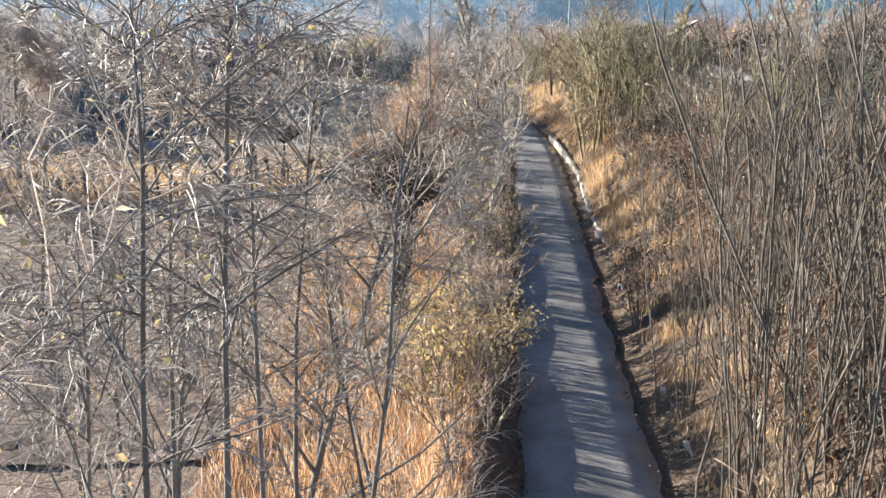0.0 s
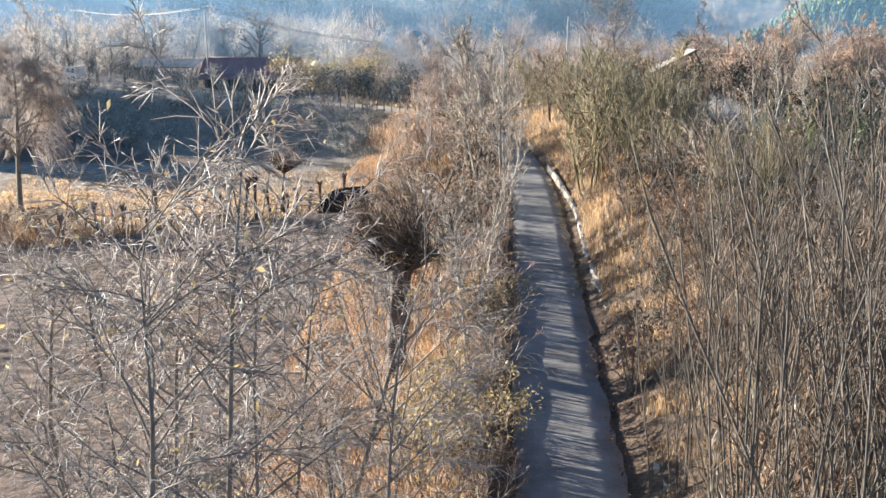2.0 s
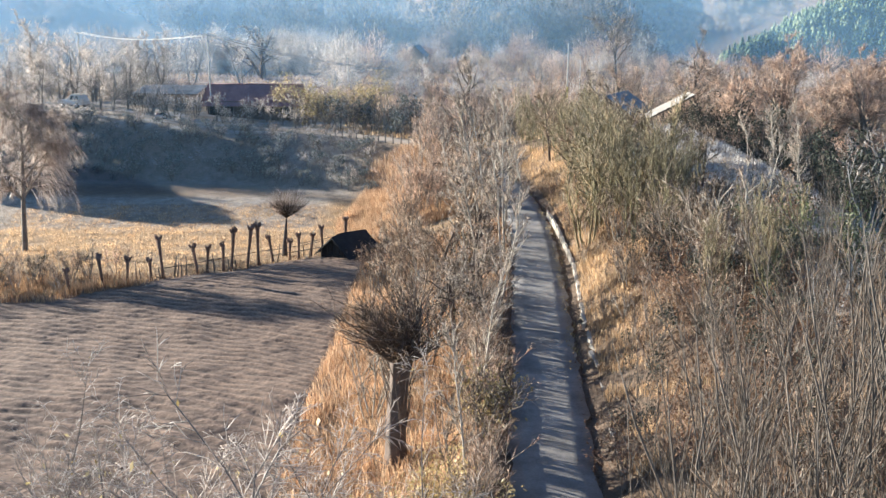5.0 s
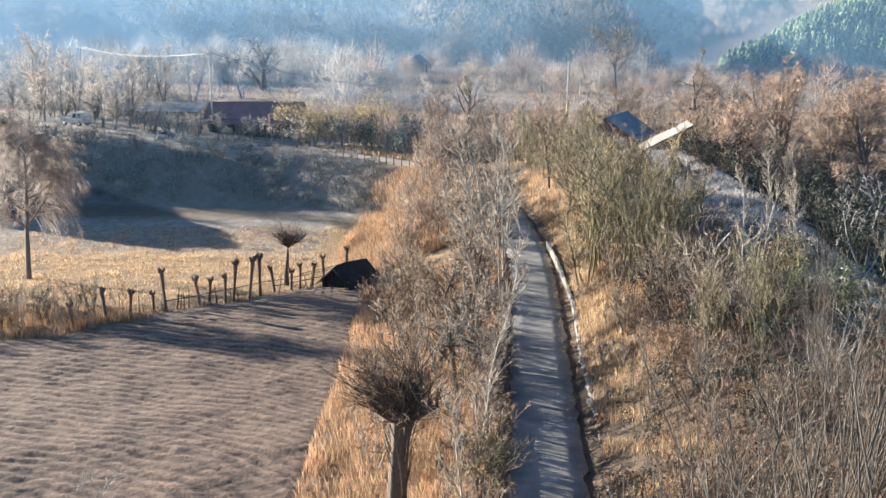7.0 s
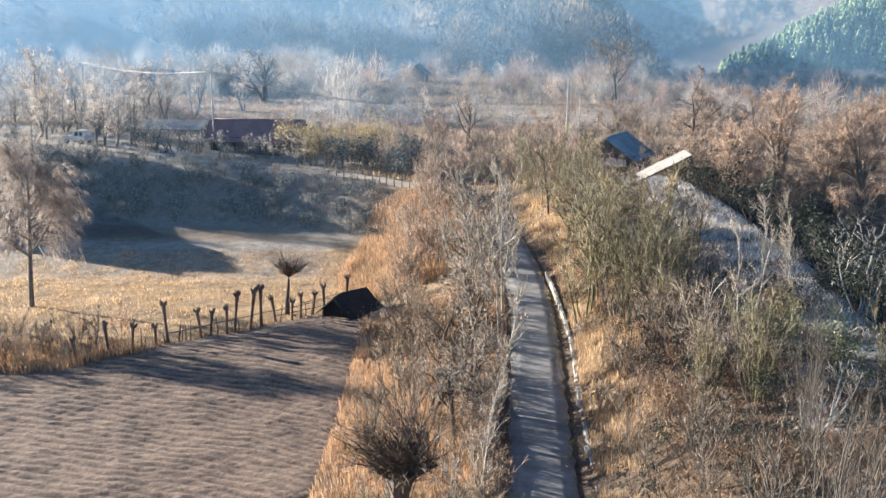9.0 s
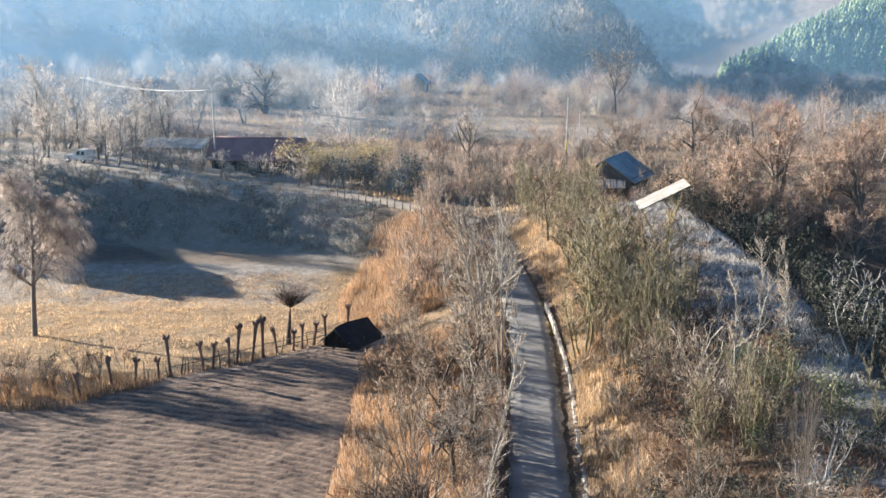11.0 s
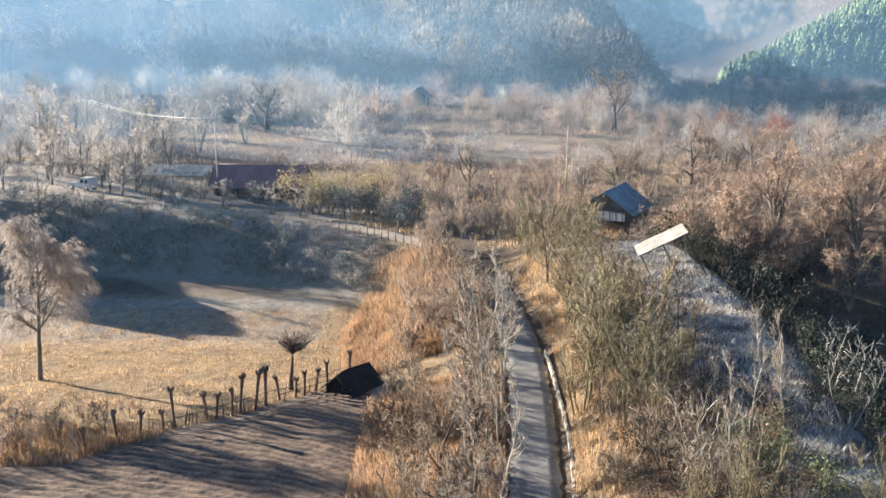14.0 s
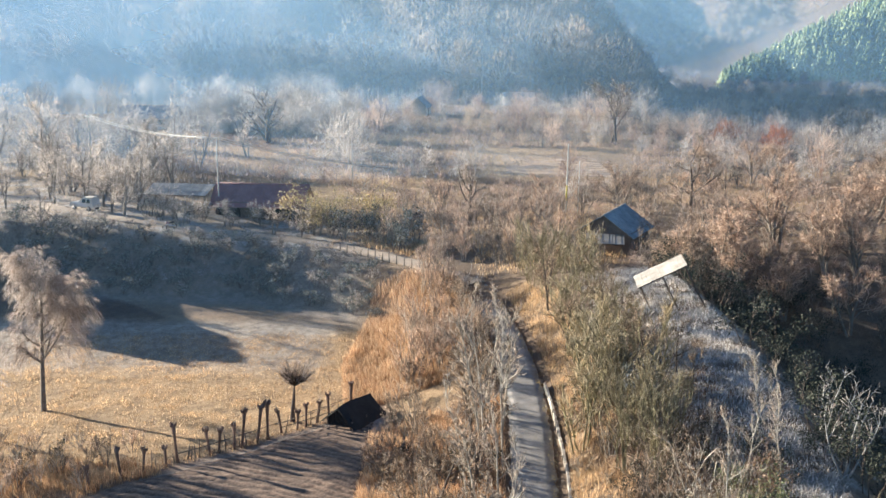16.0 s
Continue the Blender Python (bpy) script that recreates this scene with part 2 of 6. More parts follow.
LEAF_GREEN = blades("dull_green_leaves", [(0.0, (0.05, 0.075, 0.035)), (0.6, (0.12, 0.15, 0.06)), (1.0, (0.24, 0.26, 0.13))], 0.5, 0.3)
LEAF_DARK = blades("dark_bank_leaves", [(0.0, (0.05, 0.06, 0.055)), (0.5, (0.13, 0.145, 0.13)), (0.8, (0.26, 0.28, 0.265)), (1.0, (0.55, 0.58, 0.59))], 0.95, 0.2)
LEAF_RED = blades("rust_red_leaves", [(0.0, (0.22, 0.07, 0.035)), (0.6, (0.40, 0.15, 0.075)), (1.0, (0.52, 0.27, 0.15))], 0.6, 0.3)
WOODS = woods_material("frosted_hill_woods", [(0.30, (0.12, 0.105, 0.095)), (0.45, (0.25, 0.215, 0.18)), (0.56, (0.40, 0.35, 0.30)), (0.68, (0.56, 0.44, 0.31))], 0.04)
GROVE = woods_material("hazy_grove_twigs", [(0.32, (0.16, 0.15, 0.14)), (0.46, (0.34, 0.315, 0.29)), (0.58, (0.54, 0.50, 0.46)), (0.70, (0.66, 0.62, 0.57))], 0.13, 0.5)
SCRUB = woods_material("russet_scrub_twigs", [(0.32, (0.21, 0.15, 0.125)), (0.46, (0.42, 0.31, 0.25)), (0.58, (0.60, 0.46, 0.37)), (0.70, (0.66, 0.56, 0.48))], 0.17, 0.5)
BLEACHED = woods_material("bleached_scrub_twigs", [(0.32, (0.34, 0.28, 0.21)), (0.5, (0.58, 0.48, 0.36)), (0.68, (0.70, 0.58, 0.42))], 0.12, 0.5)
# near black: the cypress's own green, and shrubs standing in for gully shade
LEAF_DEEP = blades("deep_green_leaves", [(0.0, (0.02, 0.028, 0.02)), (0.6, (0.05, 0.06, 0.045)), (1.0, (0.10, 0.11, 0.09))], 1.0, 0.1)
PINES = woods_material("hill_conifers", [(0.30, (0.13, 0.20, 0.10)), (0.5, (0.27, 0.36, 0.17)), (0.70, (0.44, 0.50, 0.28))], 0.03, 0.1)
TIN_BLUE = surface("weathered_blue_sheet", (0.04, 0.075, 0.105), (0.34, 0.38, 0.40), 0.55, 0.55, 0.2, 0.01, 10, 0.0, 0)
TIN_RED = surface("dull_maroon_sheet", (0.17, 0.075, 0.075), (0.34, 0.175, 0.165), 0.7, 0.6, 0.2, 0.01, 10, 0.0, 0.1)
TIN_WHITE = surface("pale_roof_sheet", (0.18, 0.155, 0.125), (0.48, 0.45, 0.405), 0.8, 0.75, 0.2, 0.01, 10, 0.0, 0.1)
TIN_GREY = surface("grey_roof_sheet", (0.11, 0.105, 0.10), (0.34, 0.33, 0.31), 0.9, 0.6, 0.2, 0.01, 10, 0.0, 0.2)
TAR = surface("black_tar_roof", (0.010, 0.010, 0.011), (0.035, 0.034, 0.033), 1.1, 0.9, 0.6, 0.03, 10, 0.0, 0)
TIMBER = surface("weathered_timber", (0.07, 0.055, 0.045), (0.22, 0.18, 0.14), 2.0, 0.9, 0.5, 0.01, 10)
PLASTER = surface("stained_plaster", (0.36, 0.34, 0.30), (0.62, 0.59, 0.54), 0.8, 0.9, 0.3, 0.01, 14)
BRICKWORK = surface("drab_mud_wall", (0.07, 0.055, 0.05), (0.19, 0.155, 0.13), 0.9, 0.95, 0.5, 0.02, 14)
DARK = surface("dark_inside_panel", (0.010, 0.010, 0.010), (0.02, 0.02, 0.02), 2.0, 0.9, 0, 0, 4, 0, 0)
CAR_PAINT = surface("dusty_silver_paint", (0.42, 0.43, 0.43), (0.58, 0.58, 0.57), 1.5, 0.35, 0.0, 0.0, 10, 0.3, 0)
GLASS = surface("dark_car_glass", (0.010, 0.014, 0.016), (0.02, 0.025, 0.03), 2, 0.1, 0, 0, 3, 0, 0)
RUBBER = surface("black_rubber", (0.012, 0.012, 0.012), (0.03, 0.03, 0.03), 6, 0.8, 0.2, 0.01, 4, 0, 0)
STEEL = surface("galvanised_steel", (0.40, 0.40, 0.40), (0.62, 0.62, 0.60), 3, 0.45, 0.1, 0.005, 6, 0.6, 0)
POLE_MAT = surface("pale_pole_concrete", (0.46, 0.44, 0.39), (0.70, 0.68, 0.62), 1.4, 0.85, 0.3, 0.01, 9, 0, 0.1)
YELLOW_PAINT = surface("yellow_painted_band", (0.52, 0.42, 0.06), (0.70, 0.60, 0.14), 2, 0.6, 0.1, 0.005, 6, 0, 0)
CABLE = surface("pale_cable", (0.40, 0.39, 0.36), (0.60, 0.58, 0.54), 3, 0.6, 0, 0, 4, 0, 0)


# ---- mesh building ----
class Geo:
    """Gathers vertices and triangles."""

    def __init__(self):
        self.v, self.f, self.n = [], [], 0

    def add(self, verts, tris):
        self.v.append(np.asarray(verts, float))
        self.f.append(np.asarray(tris, np.int64) + self.n)
        self.n += len(verts)

    def tube(self, pts, radii, k=3, tip=True, cap=False):
        pts, n = np.asarray(pts, float), len(pts)
        tan = np.gradient(pts, axis=0)
        tan /= np.linalg.norm(tan, axis=1)[:, None] + 1e-9
        ref = np.array([0.0, 0.0, 1.0]) if abs(tan[0][2]) < 0.9 else np.array([1.0, 0.0, 0.0])
        u = np.cross(tan, ref)
        u /= np.linalg.norm(u, axis=1)[:, None] + 1e-9
        w = np.cross(tan, u)
        a = np.arange(k) * 2 * np.pi / k
        m = n - 1 if tip else n
        rings = pts[:m, None] + np.asarray(radii)[:m, None, None] * (np.cos(a)[None, :, None] * u[:m, None] + np.sin(a)[None, :, None] * w[:m, None])
        verts = rings.reshape(-1, 3)
        i = np.arange(k)
        j = (i + 1) % k
        tris = []
        for s in range(m - 1):
            b, c = s * k, (s + 1) * k
            tris += [np.stack([b + i, b + j, c + j], 1), np.stack([b + i, c + j, c + i], 1)]
        if tip:
            verts = np.vstack([verts, pts[-1:]])
            tris.append(np.stack([(m - 1) * k + i, (m - 1) * k + j, np.full(k, m * k)], 1))
        elif cap:
            verts = np.vstack([verts, pts[-1:], pts[:1]])
            tris.append(np.stack([(m - 1) * k + i, (m - 1) * k + j, np.full(k, m * k)], 1))
            tris.append(np.stack([j, i, np.full(k, m * k + 1)], 1))
        self.add(verts, np.vstack(tris))

    def box(self, lo, hi, m=None):
        v = np.array([(x, y, z) for x in (lo[0], hi[0]) for y in (lo[1], hi[1]) for z in (lo[2], hi[2])], float)
        if m is not None:
            v = np.array([m @ Vector(p) for p in v])
        q = [(0, 1, 3, 2), (4, 6, 7, 5), (0, 4, 5, 1), (2, 3, 7, 6), (0, 2, 6, 4), (1, 5, 7, 3)]
        self.add(v, [t for a, b, c, d in q for t in ((a, b, c), (a, c, d))])

    def slab(self, corners, thick):
        """A flat or bent four-cornered sheet with thickness, hung below its corners."""
        p = np.array(corners, float)
        nrm = np.cross(p[1] - p[0], p[3] - p[0])
        nrm /= np.linalg.norm(nrm)
        if nrm[2] < 0:
            nrm = -nrm
        v = np.vstack([p, p - nrm * thick])
        q = [(0, 1, 2, 3), (7, 6, 5, 4), (0, 4, 5, 1), (1, 5, 6, 2), (2, 6, 7, 3), (3, 7, 4, 0)]
        self.add(v, [t for a, b, c, d in q for t in ((a, b, c), (a, c, d))])

    def grid(self, pts):
        """A sheet from an array of points, rows by columns."""
        r, c = pts.shape[:2]
        k = np.arange(r * c).reshape(r, c)
        a, b, d, e = k[:-1, :-1].ravel(), k[:-1, 1:].ravel(), k[1:, 1:].ravel(), k[1:, :-1].ravel()
        self.add(pts.reshape(-1, 3), np.vstack([np.stack([a, b, d], 1), np.stack([a, d, e], 1)]))

    def mesh(self, name, flat=False):
        v, f = np.vstack(self.v), np.vstack(self.f)
        me = bpy.data.meshes.new(name)
        me.vertices.add(len(v))
        me.vertices.foreach_set("co", v.astype(np.float32).ravel())
        me.loops.add(f.size)
        me.loops.foreach_set("vertex_index", f.astype(np.int32).ravel())
        me.polygons.add(len(f))
        me.polygons.foreach_set("loop_start", np.arange(0, f.size, 3, dtype=np.int32))
        me.update(calc_edges=True)
        me.validate()
        if flat:
            me.shade_flat()
        return me


def part(name, geo, material, parent=None, label="", flat=False):
    """Links a Geo (or a mesh that is already made) as one mesh object under a thing."""
    me = geo.mesh(name, flat) if isinstance(geo, Geo) else geo
    if not me.materials:
        me.materials.append(material)
    ob = new(name, me)
    if parent is not None:
        ob.parent = parent
    return tagged(ob, label) if label else ob


def thing(name, m, label, category, group="", kind=""):
    ob = new(name)
    ob.matrix_basis = m
    return tagged(ob, label, category, group, kind)


def smooth(a, b, v):
    t = np.clip((np.asarray(v, float) - a) / (b - a), 0, 1)
    return t * t * (3 - 2 * t)


# ---- the lie of the land ----
LANE_Y = (-40, 10, 31, 41, 53, 60, 70, 78, 88, 99, 107, 114)
LANE_X = (1.0, 2.9, 4.0, 4.75, 5.55, 6.1, 6.65, 6.85, 6.4, 5.1, 3.7, 1.5)


def lane_x(y):
    y = np.asarray(y, float)
    return (np.interp(y - 3, LANE_Y, LANE_X) + np.interp(y, LANE_Y, LANE_X) + np.interp(y + 3, LANE_Y, LANE_X)) / 3


def lane_z(y):
    return np.interp(y, (-40, 0, 80, 100, 116), (3.9, 4.1, 4.4, 4.8, 5.2))


def fence_y(x):
    return np.interp(x, (-60, -26, -23.8, -20.4, -16.4, -14.3, -11.7, -8.3, -6.5), (58, 64.0, 66.5, 68.9, 72.3, 74.5, 77.3, 81.0, 82.5))


ROAD_X = (-95, -62, -53, -44, -34, -24, -14, -7, -1.5, 4.0)
ROAD_Y = (166, 143.5, 136.5, 132.5, 131.4, 130.6, 125.5, 120, 114.5, 107)


def road_y(x):
    return np.interp(x, ROAD_X, ROAD_Y)


def wave(x, y, s, seed=0.0):
    """Smooth, irregular relief of wavelength about s."""
    a = np.sin(x / s * 6.3 + seed) * np.sin(y / s * 5.1 + 1.7 * seed + 1.1)
    b = np.sin((x * 0.6 + y * 0.8) / s * 9.7 + 2.3 * seed) * np.sin((x * 0.8 - y * 0.6) / s * 8.3 + seed)
    c = np.sin((x * 0.9 - y * 0.4) / s * 19.1 + seed) * np.sin((x * 0.4 + y * 0.9) / s * 17.3 + 3 * seed)
    return a * 0.55 + b * 0.3 + c * 0.15


def ground_z(x, y):
    x, y = np.asarray(x, float), np.asarray(y, float)
    lx, lz = lane_x(y), lane_z(y)
    # fields on the low side, lane verge
    fields = np.interp(y, (-40, 43, 53, 68, 78, 95, 106), (3.3, 3.0, 2.1, 1.75, 1.0, -0.3, 0.3))
    foot = np.interp(y, (60, 80, 100), (-5.2, -7.5, -9.5))
    verge = smooth(0, 1, (x - foot) / (lx - 1.8 - foot))
    z = fields + (lz - fields) * verge
    # bank below the village road
    rise = smooth(-14.0, -3.8, y - road_y(np.clip(x, -95, 0)))
    shelf = 5.2 + 2.0 * smooth(-22, -50, x)
    z = z + (shelf - z) * rise * smooth(6.0, 0.0, x - lx + 1.0)
    # unseen raised ground left of the view, added to shade the lower field
    west = smooth(-56, -60, x + 1.2 * wave(x, y, 9.0, 3.0)) * smooth(107, 110, y - 0.5 * np.maximum(0, -57 - x)) * smooth(150, 135, y)
    z = z + np.maximum(0, 9.6 + 1.6 * wave(x, y, 11.0, 5.0) - z) * west
    # grassy lip of the verge
    z = z + 0.62 * smooth(-4.6, -3.2, x - lx) * smooth(-1.75, -2.5, x - lx) * smooth(10, 18, y) * smooth(60, 44, y)
    # lane trough, bank and knoll on the high side
    d = x - lx - 1.6
    high = np.interp(d, (-0.1, 0.1, 0.45, 1.2, 4.5, 11, 16.5, 20.5, 25.5, 32, 48, 70), (0, -0.10, -0.08, 0.55, 3.2, 4.9, 5.0, 1.6, -4.0, -8.0, -8.5, -7.0))
    fade = 1 - smooth(92, 124, y)
    z = np.where(d > -0.1, lz + high * fade, z)
    # valley floor beyond
    far = np.interp(y, (118, 320, 700, 1500, 2300), (5.2, 4.5, -22, -75, -80)) + 2.0 * smooth(-22, -50, x) * smooth(230, 150, y)
    far = far - 11.0 * smooth(48, 95, x) * smooth(170, 300, y) * smooth(900, 600, y)
    z = z + (far - z) * smooth(118, 135, y)
    z = z + wave(x, y, 9.0) * 0.12 * smooth(1.7, 3.5, np.abs(x - lx)) * (1 + 0.5 * smooth(120, 200, y))
    # wooded hill, with a spur that runs down to the valley mouth
    toe = 415 + 3.5 * np.maximum(0, x - 72) + 0.15 * np.maximum(0, -x - 100)
    up = y - toe
    rise1 = np.interp(up, (0, 60, 250, 430, 700, 1000), (0, 15, 74, 100, 60, 0)) * (1 + 0.22 * wave(x, y, 330, 2.0))
    z = z + np.where(up > 0, rise1, 0) * np.where(x > 60, smooth(1140, 900, y), 1.0)
    # conifer hill and the blue mountains
    side = np.minimum(0.55 * (y - 980), 0.52 * (x - 0.277 * y))
    z = z + np.maximum(0, side) * (1 + 0.18 * wave(x, y, 260, 5.0))
    fold = np.abs(np.mod(x / np.maximum(y, 1.0) - 0.2736 + 0.006 * wave(x, y, 400, 2.0), 0.145) / 0.145 * 2 - 1)
    back = np.interp(y, (2000, 2500, 3200, 4200), (0, 90, 230, 300)) * (1 + 0.25 * wave(x, y, 900, 7.0)) + 105 * fold * smooth(1950, 2350, y)
    return z + back


def gz(x, y):
    return float(ground_z(x, y))


# ---- ground: one sheet to the horizon ----
def spaced(knots):
    out = []
    for (a, step), (b, _) in zip(knots[:-1], knots[1:]):
        out.append(np.arange(a, b - step * 0.5, step))
    return np.concatenate(out + [[knots[-1][0]]])


def build_ground():
    xs = spaced([(-3400, 160), (-1000, 40), (-240, 12), (-72, 1.5), (-44, 0.7), (-6, 0.45), (14, 0.7), (46, 1.5), (80, 12), (260, 30), (1000, 120), (3400, 1)])
    ys = spaced([(-400, 40), (-40, 4), (16, 0.75), (124, 1.4), (170, 4), (380, 10), (900, 30), (3000, 120), (4600, 1)])
    X, Y = np.meshgrid(xs, ys)
    Z = ground_z(X, Y)
    lane = np.abs(X - lane_x(Y)) < 1.75
    Z = np.where(lane & (Y < 112), Z - 0.08, Z)
    g = Geo()
    g.grid(np.stack([X, Y, Z], -1))
    ob = part("ground", g, GROUND)
    tagged(ob, "winter ground of dry grass, bare soil and hoar frost", "ground", kind="structure")
    fy = fence_y(X)
    soil = smooth(0.4, -0.6, Y - fy) * smooth(-4.6, -5.6, X) * smooth(-70, -62, X)
    straw = smooth(-0.2, 0.8, Y - fy) * smooth(112, 104, Y) * smooth(-6, -10, X)
    valley = smooth(121, 134, Y) * (0.35 + 0.65 * smooth(-0.1, 0.3, wave(X, Y, 60, 3.0)))
    verge = smooth(-8, -4, X) * smooth(-2.4, -3.6, X - lane_x(Y)) * smooth(5, 1, X - lane_x(Y) + 3) * 0.6
    straw = np.clip(np.maximum(np.maximum(straw, valley), verge), 0, 1) * smooth(420, 390, Y)
    d = X - lane_x(Y)
    bank = smooth(2.2, 3.0, d) * smooth(6.5, 4.5, d) * smooth(112, 100, Y) * smooth(38, 54, Y)
    straw = np.maximum(straw, bank * (0.1 + 0.45 * smooth(-0.2, 0.3, wave(X, Y, 5, 6.0))))
    knoll = smooth(9.5, 12, d) * smooth(21, 17, d) * smooth(100, 88, Y) * (0.1 + 0.75 * smooth(-0.15, 0.25, wave(X * 0.55, Y * 1.4, 6, 1.0)))
    low = smooth(90, 97, Y) * smooth(110, 106, Y) * smooth(-11, -14, X) * 0.45
    head = smooth(58, 66, Y) * smooth(0, -3, Y - fy) * smooth(-24, -18, X) * smooth(-4, -6, X) * 0.45
    slope = smooth(-18, -14, Y - road_y(np.clip(X, -95, 0))) * smooth(-3, -6, Y - road_y(np.clip(X, -95, 0))) * smooth(-8, -12, X) * 0.35
    off = Y - road_y(np.clip(X, -95, 0))
    yard = smooth(-8, -5, off) * smooth(22, 10, off) * smooth(-8, -14, X) * (0.25 + 0.5 * smooth(-0.2, 0.3, wave(X, Y, 7, 4.0)))
    frost = np.clip(np.maximum.reduce([knoll, low, head, slope, yard]), 0, 1)
    col = np.stack([soil, straw, frost, np.ones_like(soil)], -1).reshape(-1, 4).astype(np.float32)
    attr = ob.data.color_attributes.new("zone", "FLOAT_COLOR", "POINT")
    attr.data.foreach_set("color", col.ravel())


build_ground()


def strip(name, path, width, thick, material, label, category, step=1.0):
    """A paved strip that follows a line of points, with slightly ragged edges."""
    path = np.array(path, float)
    tan = np.gradient(path, axis=0)
    tan[:, 2] = 0
    tan /= np.linalg.norm(tan, axis=1)[:, None]
    side = np.stack([tan[:, 1], -tan[:, 0], np.zeros(len(path))], 1)
    rng = np.random.default_rng(len(path))
    cols = []
    for u, dz in ((-1, -thick), (-1, 0), (-0.5, 0.02), (0, 0.035), (0.5, 0.02), (1, 0), (1, -thick)):
        ragged = rng.normal(0, 0.08, len(path)) if abs(u) == 1 else 0
        cols.append(path + side * (u * width / 2 + ragged)[:, None] + np.array([0, 0, dz]) if abs(u) == 1 else path + side * (u * width / 2) + np.array([0, 0, dz]))
    g = Geo()
    g.grid(np.stack(cols, 1))
    return tagged(part(name, g, material), label, category, kind="structure")


ly = np.arange(-38, 113.5, 0.75)
strip("road", np.stack([lane_x(ly), ly, lane_z(ly) + 0.0], 1), 3.15, 0.25, CONCRETE, "narrow grey concrete lane striped by tree shadows", "road")
rx = np.arange(-94, 4.2, 0.8)
ry = (road_y(rx - 2) + road_y(rx) + road_y(rx + 2)) / 3
strip("village_road", np.stack([rx, ry, ground_z(rx, ry) + 0.07], 1), 3.0, 0.4, TRACK, "pale dusty village road along the top of a bank", "road")


def build_kerb():
    """A slim pale concrete edging beyond the ditch, cast in lengths, broken nearer the bend."""
    wall = tagged(new("roadside_wall"), "slim pale concrete edging beside the lane ditch", "wall", kind="structure")
    rng = np.random.default_rng(4)
    me = []
    for s in range(4):
        g = Geo()
        w, h, l = 0.15 + 0.015 * s, 0.40, 1.0
        top = [(x, y, h + rng.normal(0, 0.015)) for x in (-w / 2, w / 2) for y in np.linspace(-l / 2, l / 2, 4)]
        v = np.array([(x + rng.normal(0, 0.012), y, z) for x, y, z in top] + [(x * 1.15, y, -0.35) for x, y, z in top])
        f = []
        for i in range(3):
            f += [(i, i + 1, 5 + i), (i, 5 + i, 4 + i), (8 + i, 9 + i, i + 1), (8 + i, i + 1, i), (4 + i, 5 + i, 13 + i), (4 + i, 13 + i, 12 + i)]
        f += [(0, 4, 12), (0, 12, 8), (3, 11, 15), (3, 15, 7)]
        g.add(v, f)
        m = g.mesh("edging_stone", True)
        m.materials.append(KERB)
        me.append(m)
    for i, y in enumerate(np.arange(22, 78.6, 1.0)):
        if rng.random() < (0.5 if y < 46 else 0.3 if y < 56 else 0.0):
            continue
        x = float(lane_x(y)) + 1.6 + np.interp(y, (30, 50, 62, 78), (0.95, 0.75, 0.75, 0.2))
        ob = new("edging_stone", me[i % 4])
        ob.parent = wall
        slope = math.degrees(math.atan2(float(lane_x(y + 1) - lane_x(y - 1)), 2))
        tip = 6 if y < 56 else 1.8
        ob.matrix_basis = pose(x, y, float(lane_z(y)) + (0.02 if y > 56 else -0.1), rng.normal(0, tip), rng.normal(0, tip), -slope + rng.normal(0, tip))


def build_field():
    """Ploughed ridges: a finer sheet of soil over the field."""
    xs, ys = np.arange(-36, -5.0, 0.26), np.arange(24, 82, 0.10)
    X, Y = np.meshgrid(xs, ys)
    fy = fence_y(X)
    inside = (Y < fy - 1.2) & (X < -5.3 + 0.3 * np.sin(Y * 0.7))
    bend = Y * 0.96 + 0.28 * X + 0.035 * (X + 14) ** 2 * smooth(-16, -6, X) * 0.6 + 0.25 * wave(X, Y, 7, 1.0)
    bend = np.where(Y < 45, bend + 0.02 * (45 - Y) ** 2 * smooth(-18, -8, X), bend)
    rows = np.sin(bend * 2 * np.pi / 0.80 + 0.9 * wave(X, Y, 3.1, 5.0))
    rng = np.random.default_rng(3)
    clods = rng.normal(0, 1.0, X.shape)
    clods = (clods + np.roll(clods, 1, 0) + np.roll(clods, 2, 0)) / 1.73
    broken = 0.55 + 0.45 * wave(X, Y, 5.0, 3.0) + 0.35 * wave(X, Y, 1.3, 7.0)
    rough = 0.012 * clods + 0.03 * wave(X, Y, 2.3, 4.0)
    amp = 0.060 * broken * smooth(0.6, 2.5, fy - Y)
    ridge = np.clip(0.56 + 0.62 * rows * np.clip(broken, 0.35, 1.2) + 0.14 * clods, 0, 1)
    edge = smooth(0, 1.2, fy - 1.2 - Y) * smooth(0, 1.2, -5.3 - X) * smooth(0, 1, X + 36)
    Z = ground_z(X, Y) - 0.14 + (0.24 + rows * amp + rough) * edge
    k = np.arange(X.size).reshape(X.shape)
    ok = inside[:-1, :-1] & inside[1:, 1:]
    a, b, d, e = k[:-1, :-1][ok], k[:-1, 1:][ok], k[1:, 1:][ok], k[1:, :-1][ok]
    g = Geo()
    g.add(np.stack([X, Y, Z], -1).reshape(-1, 3), np.vstack([np.stack([a, b, d], 1), np.stack([a, d, e], 1)]))
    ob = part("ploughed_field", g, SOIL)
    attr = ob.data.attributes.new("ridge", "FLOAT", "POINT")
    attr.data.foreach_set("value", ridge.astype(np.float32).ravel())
    tagged(ob, "ploughed brown field with curving furrow ridges", "field", kind="structure")


build_kerb()
build_field()


# ---- trees and shrubs ----
UP = np.array([0.0, 0.0, 1.0])


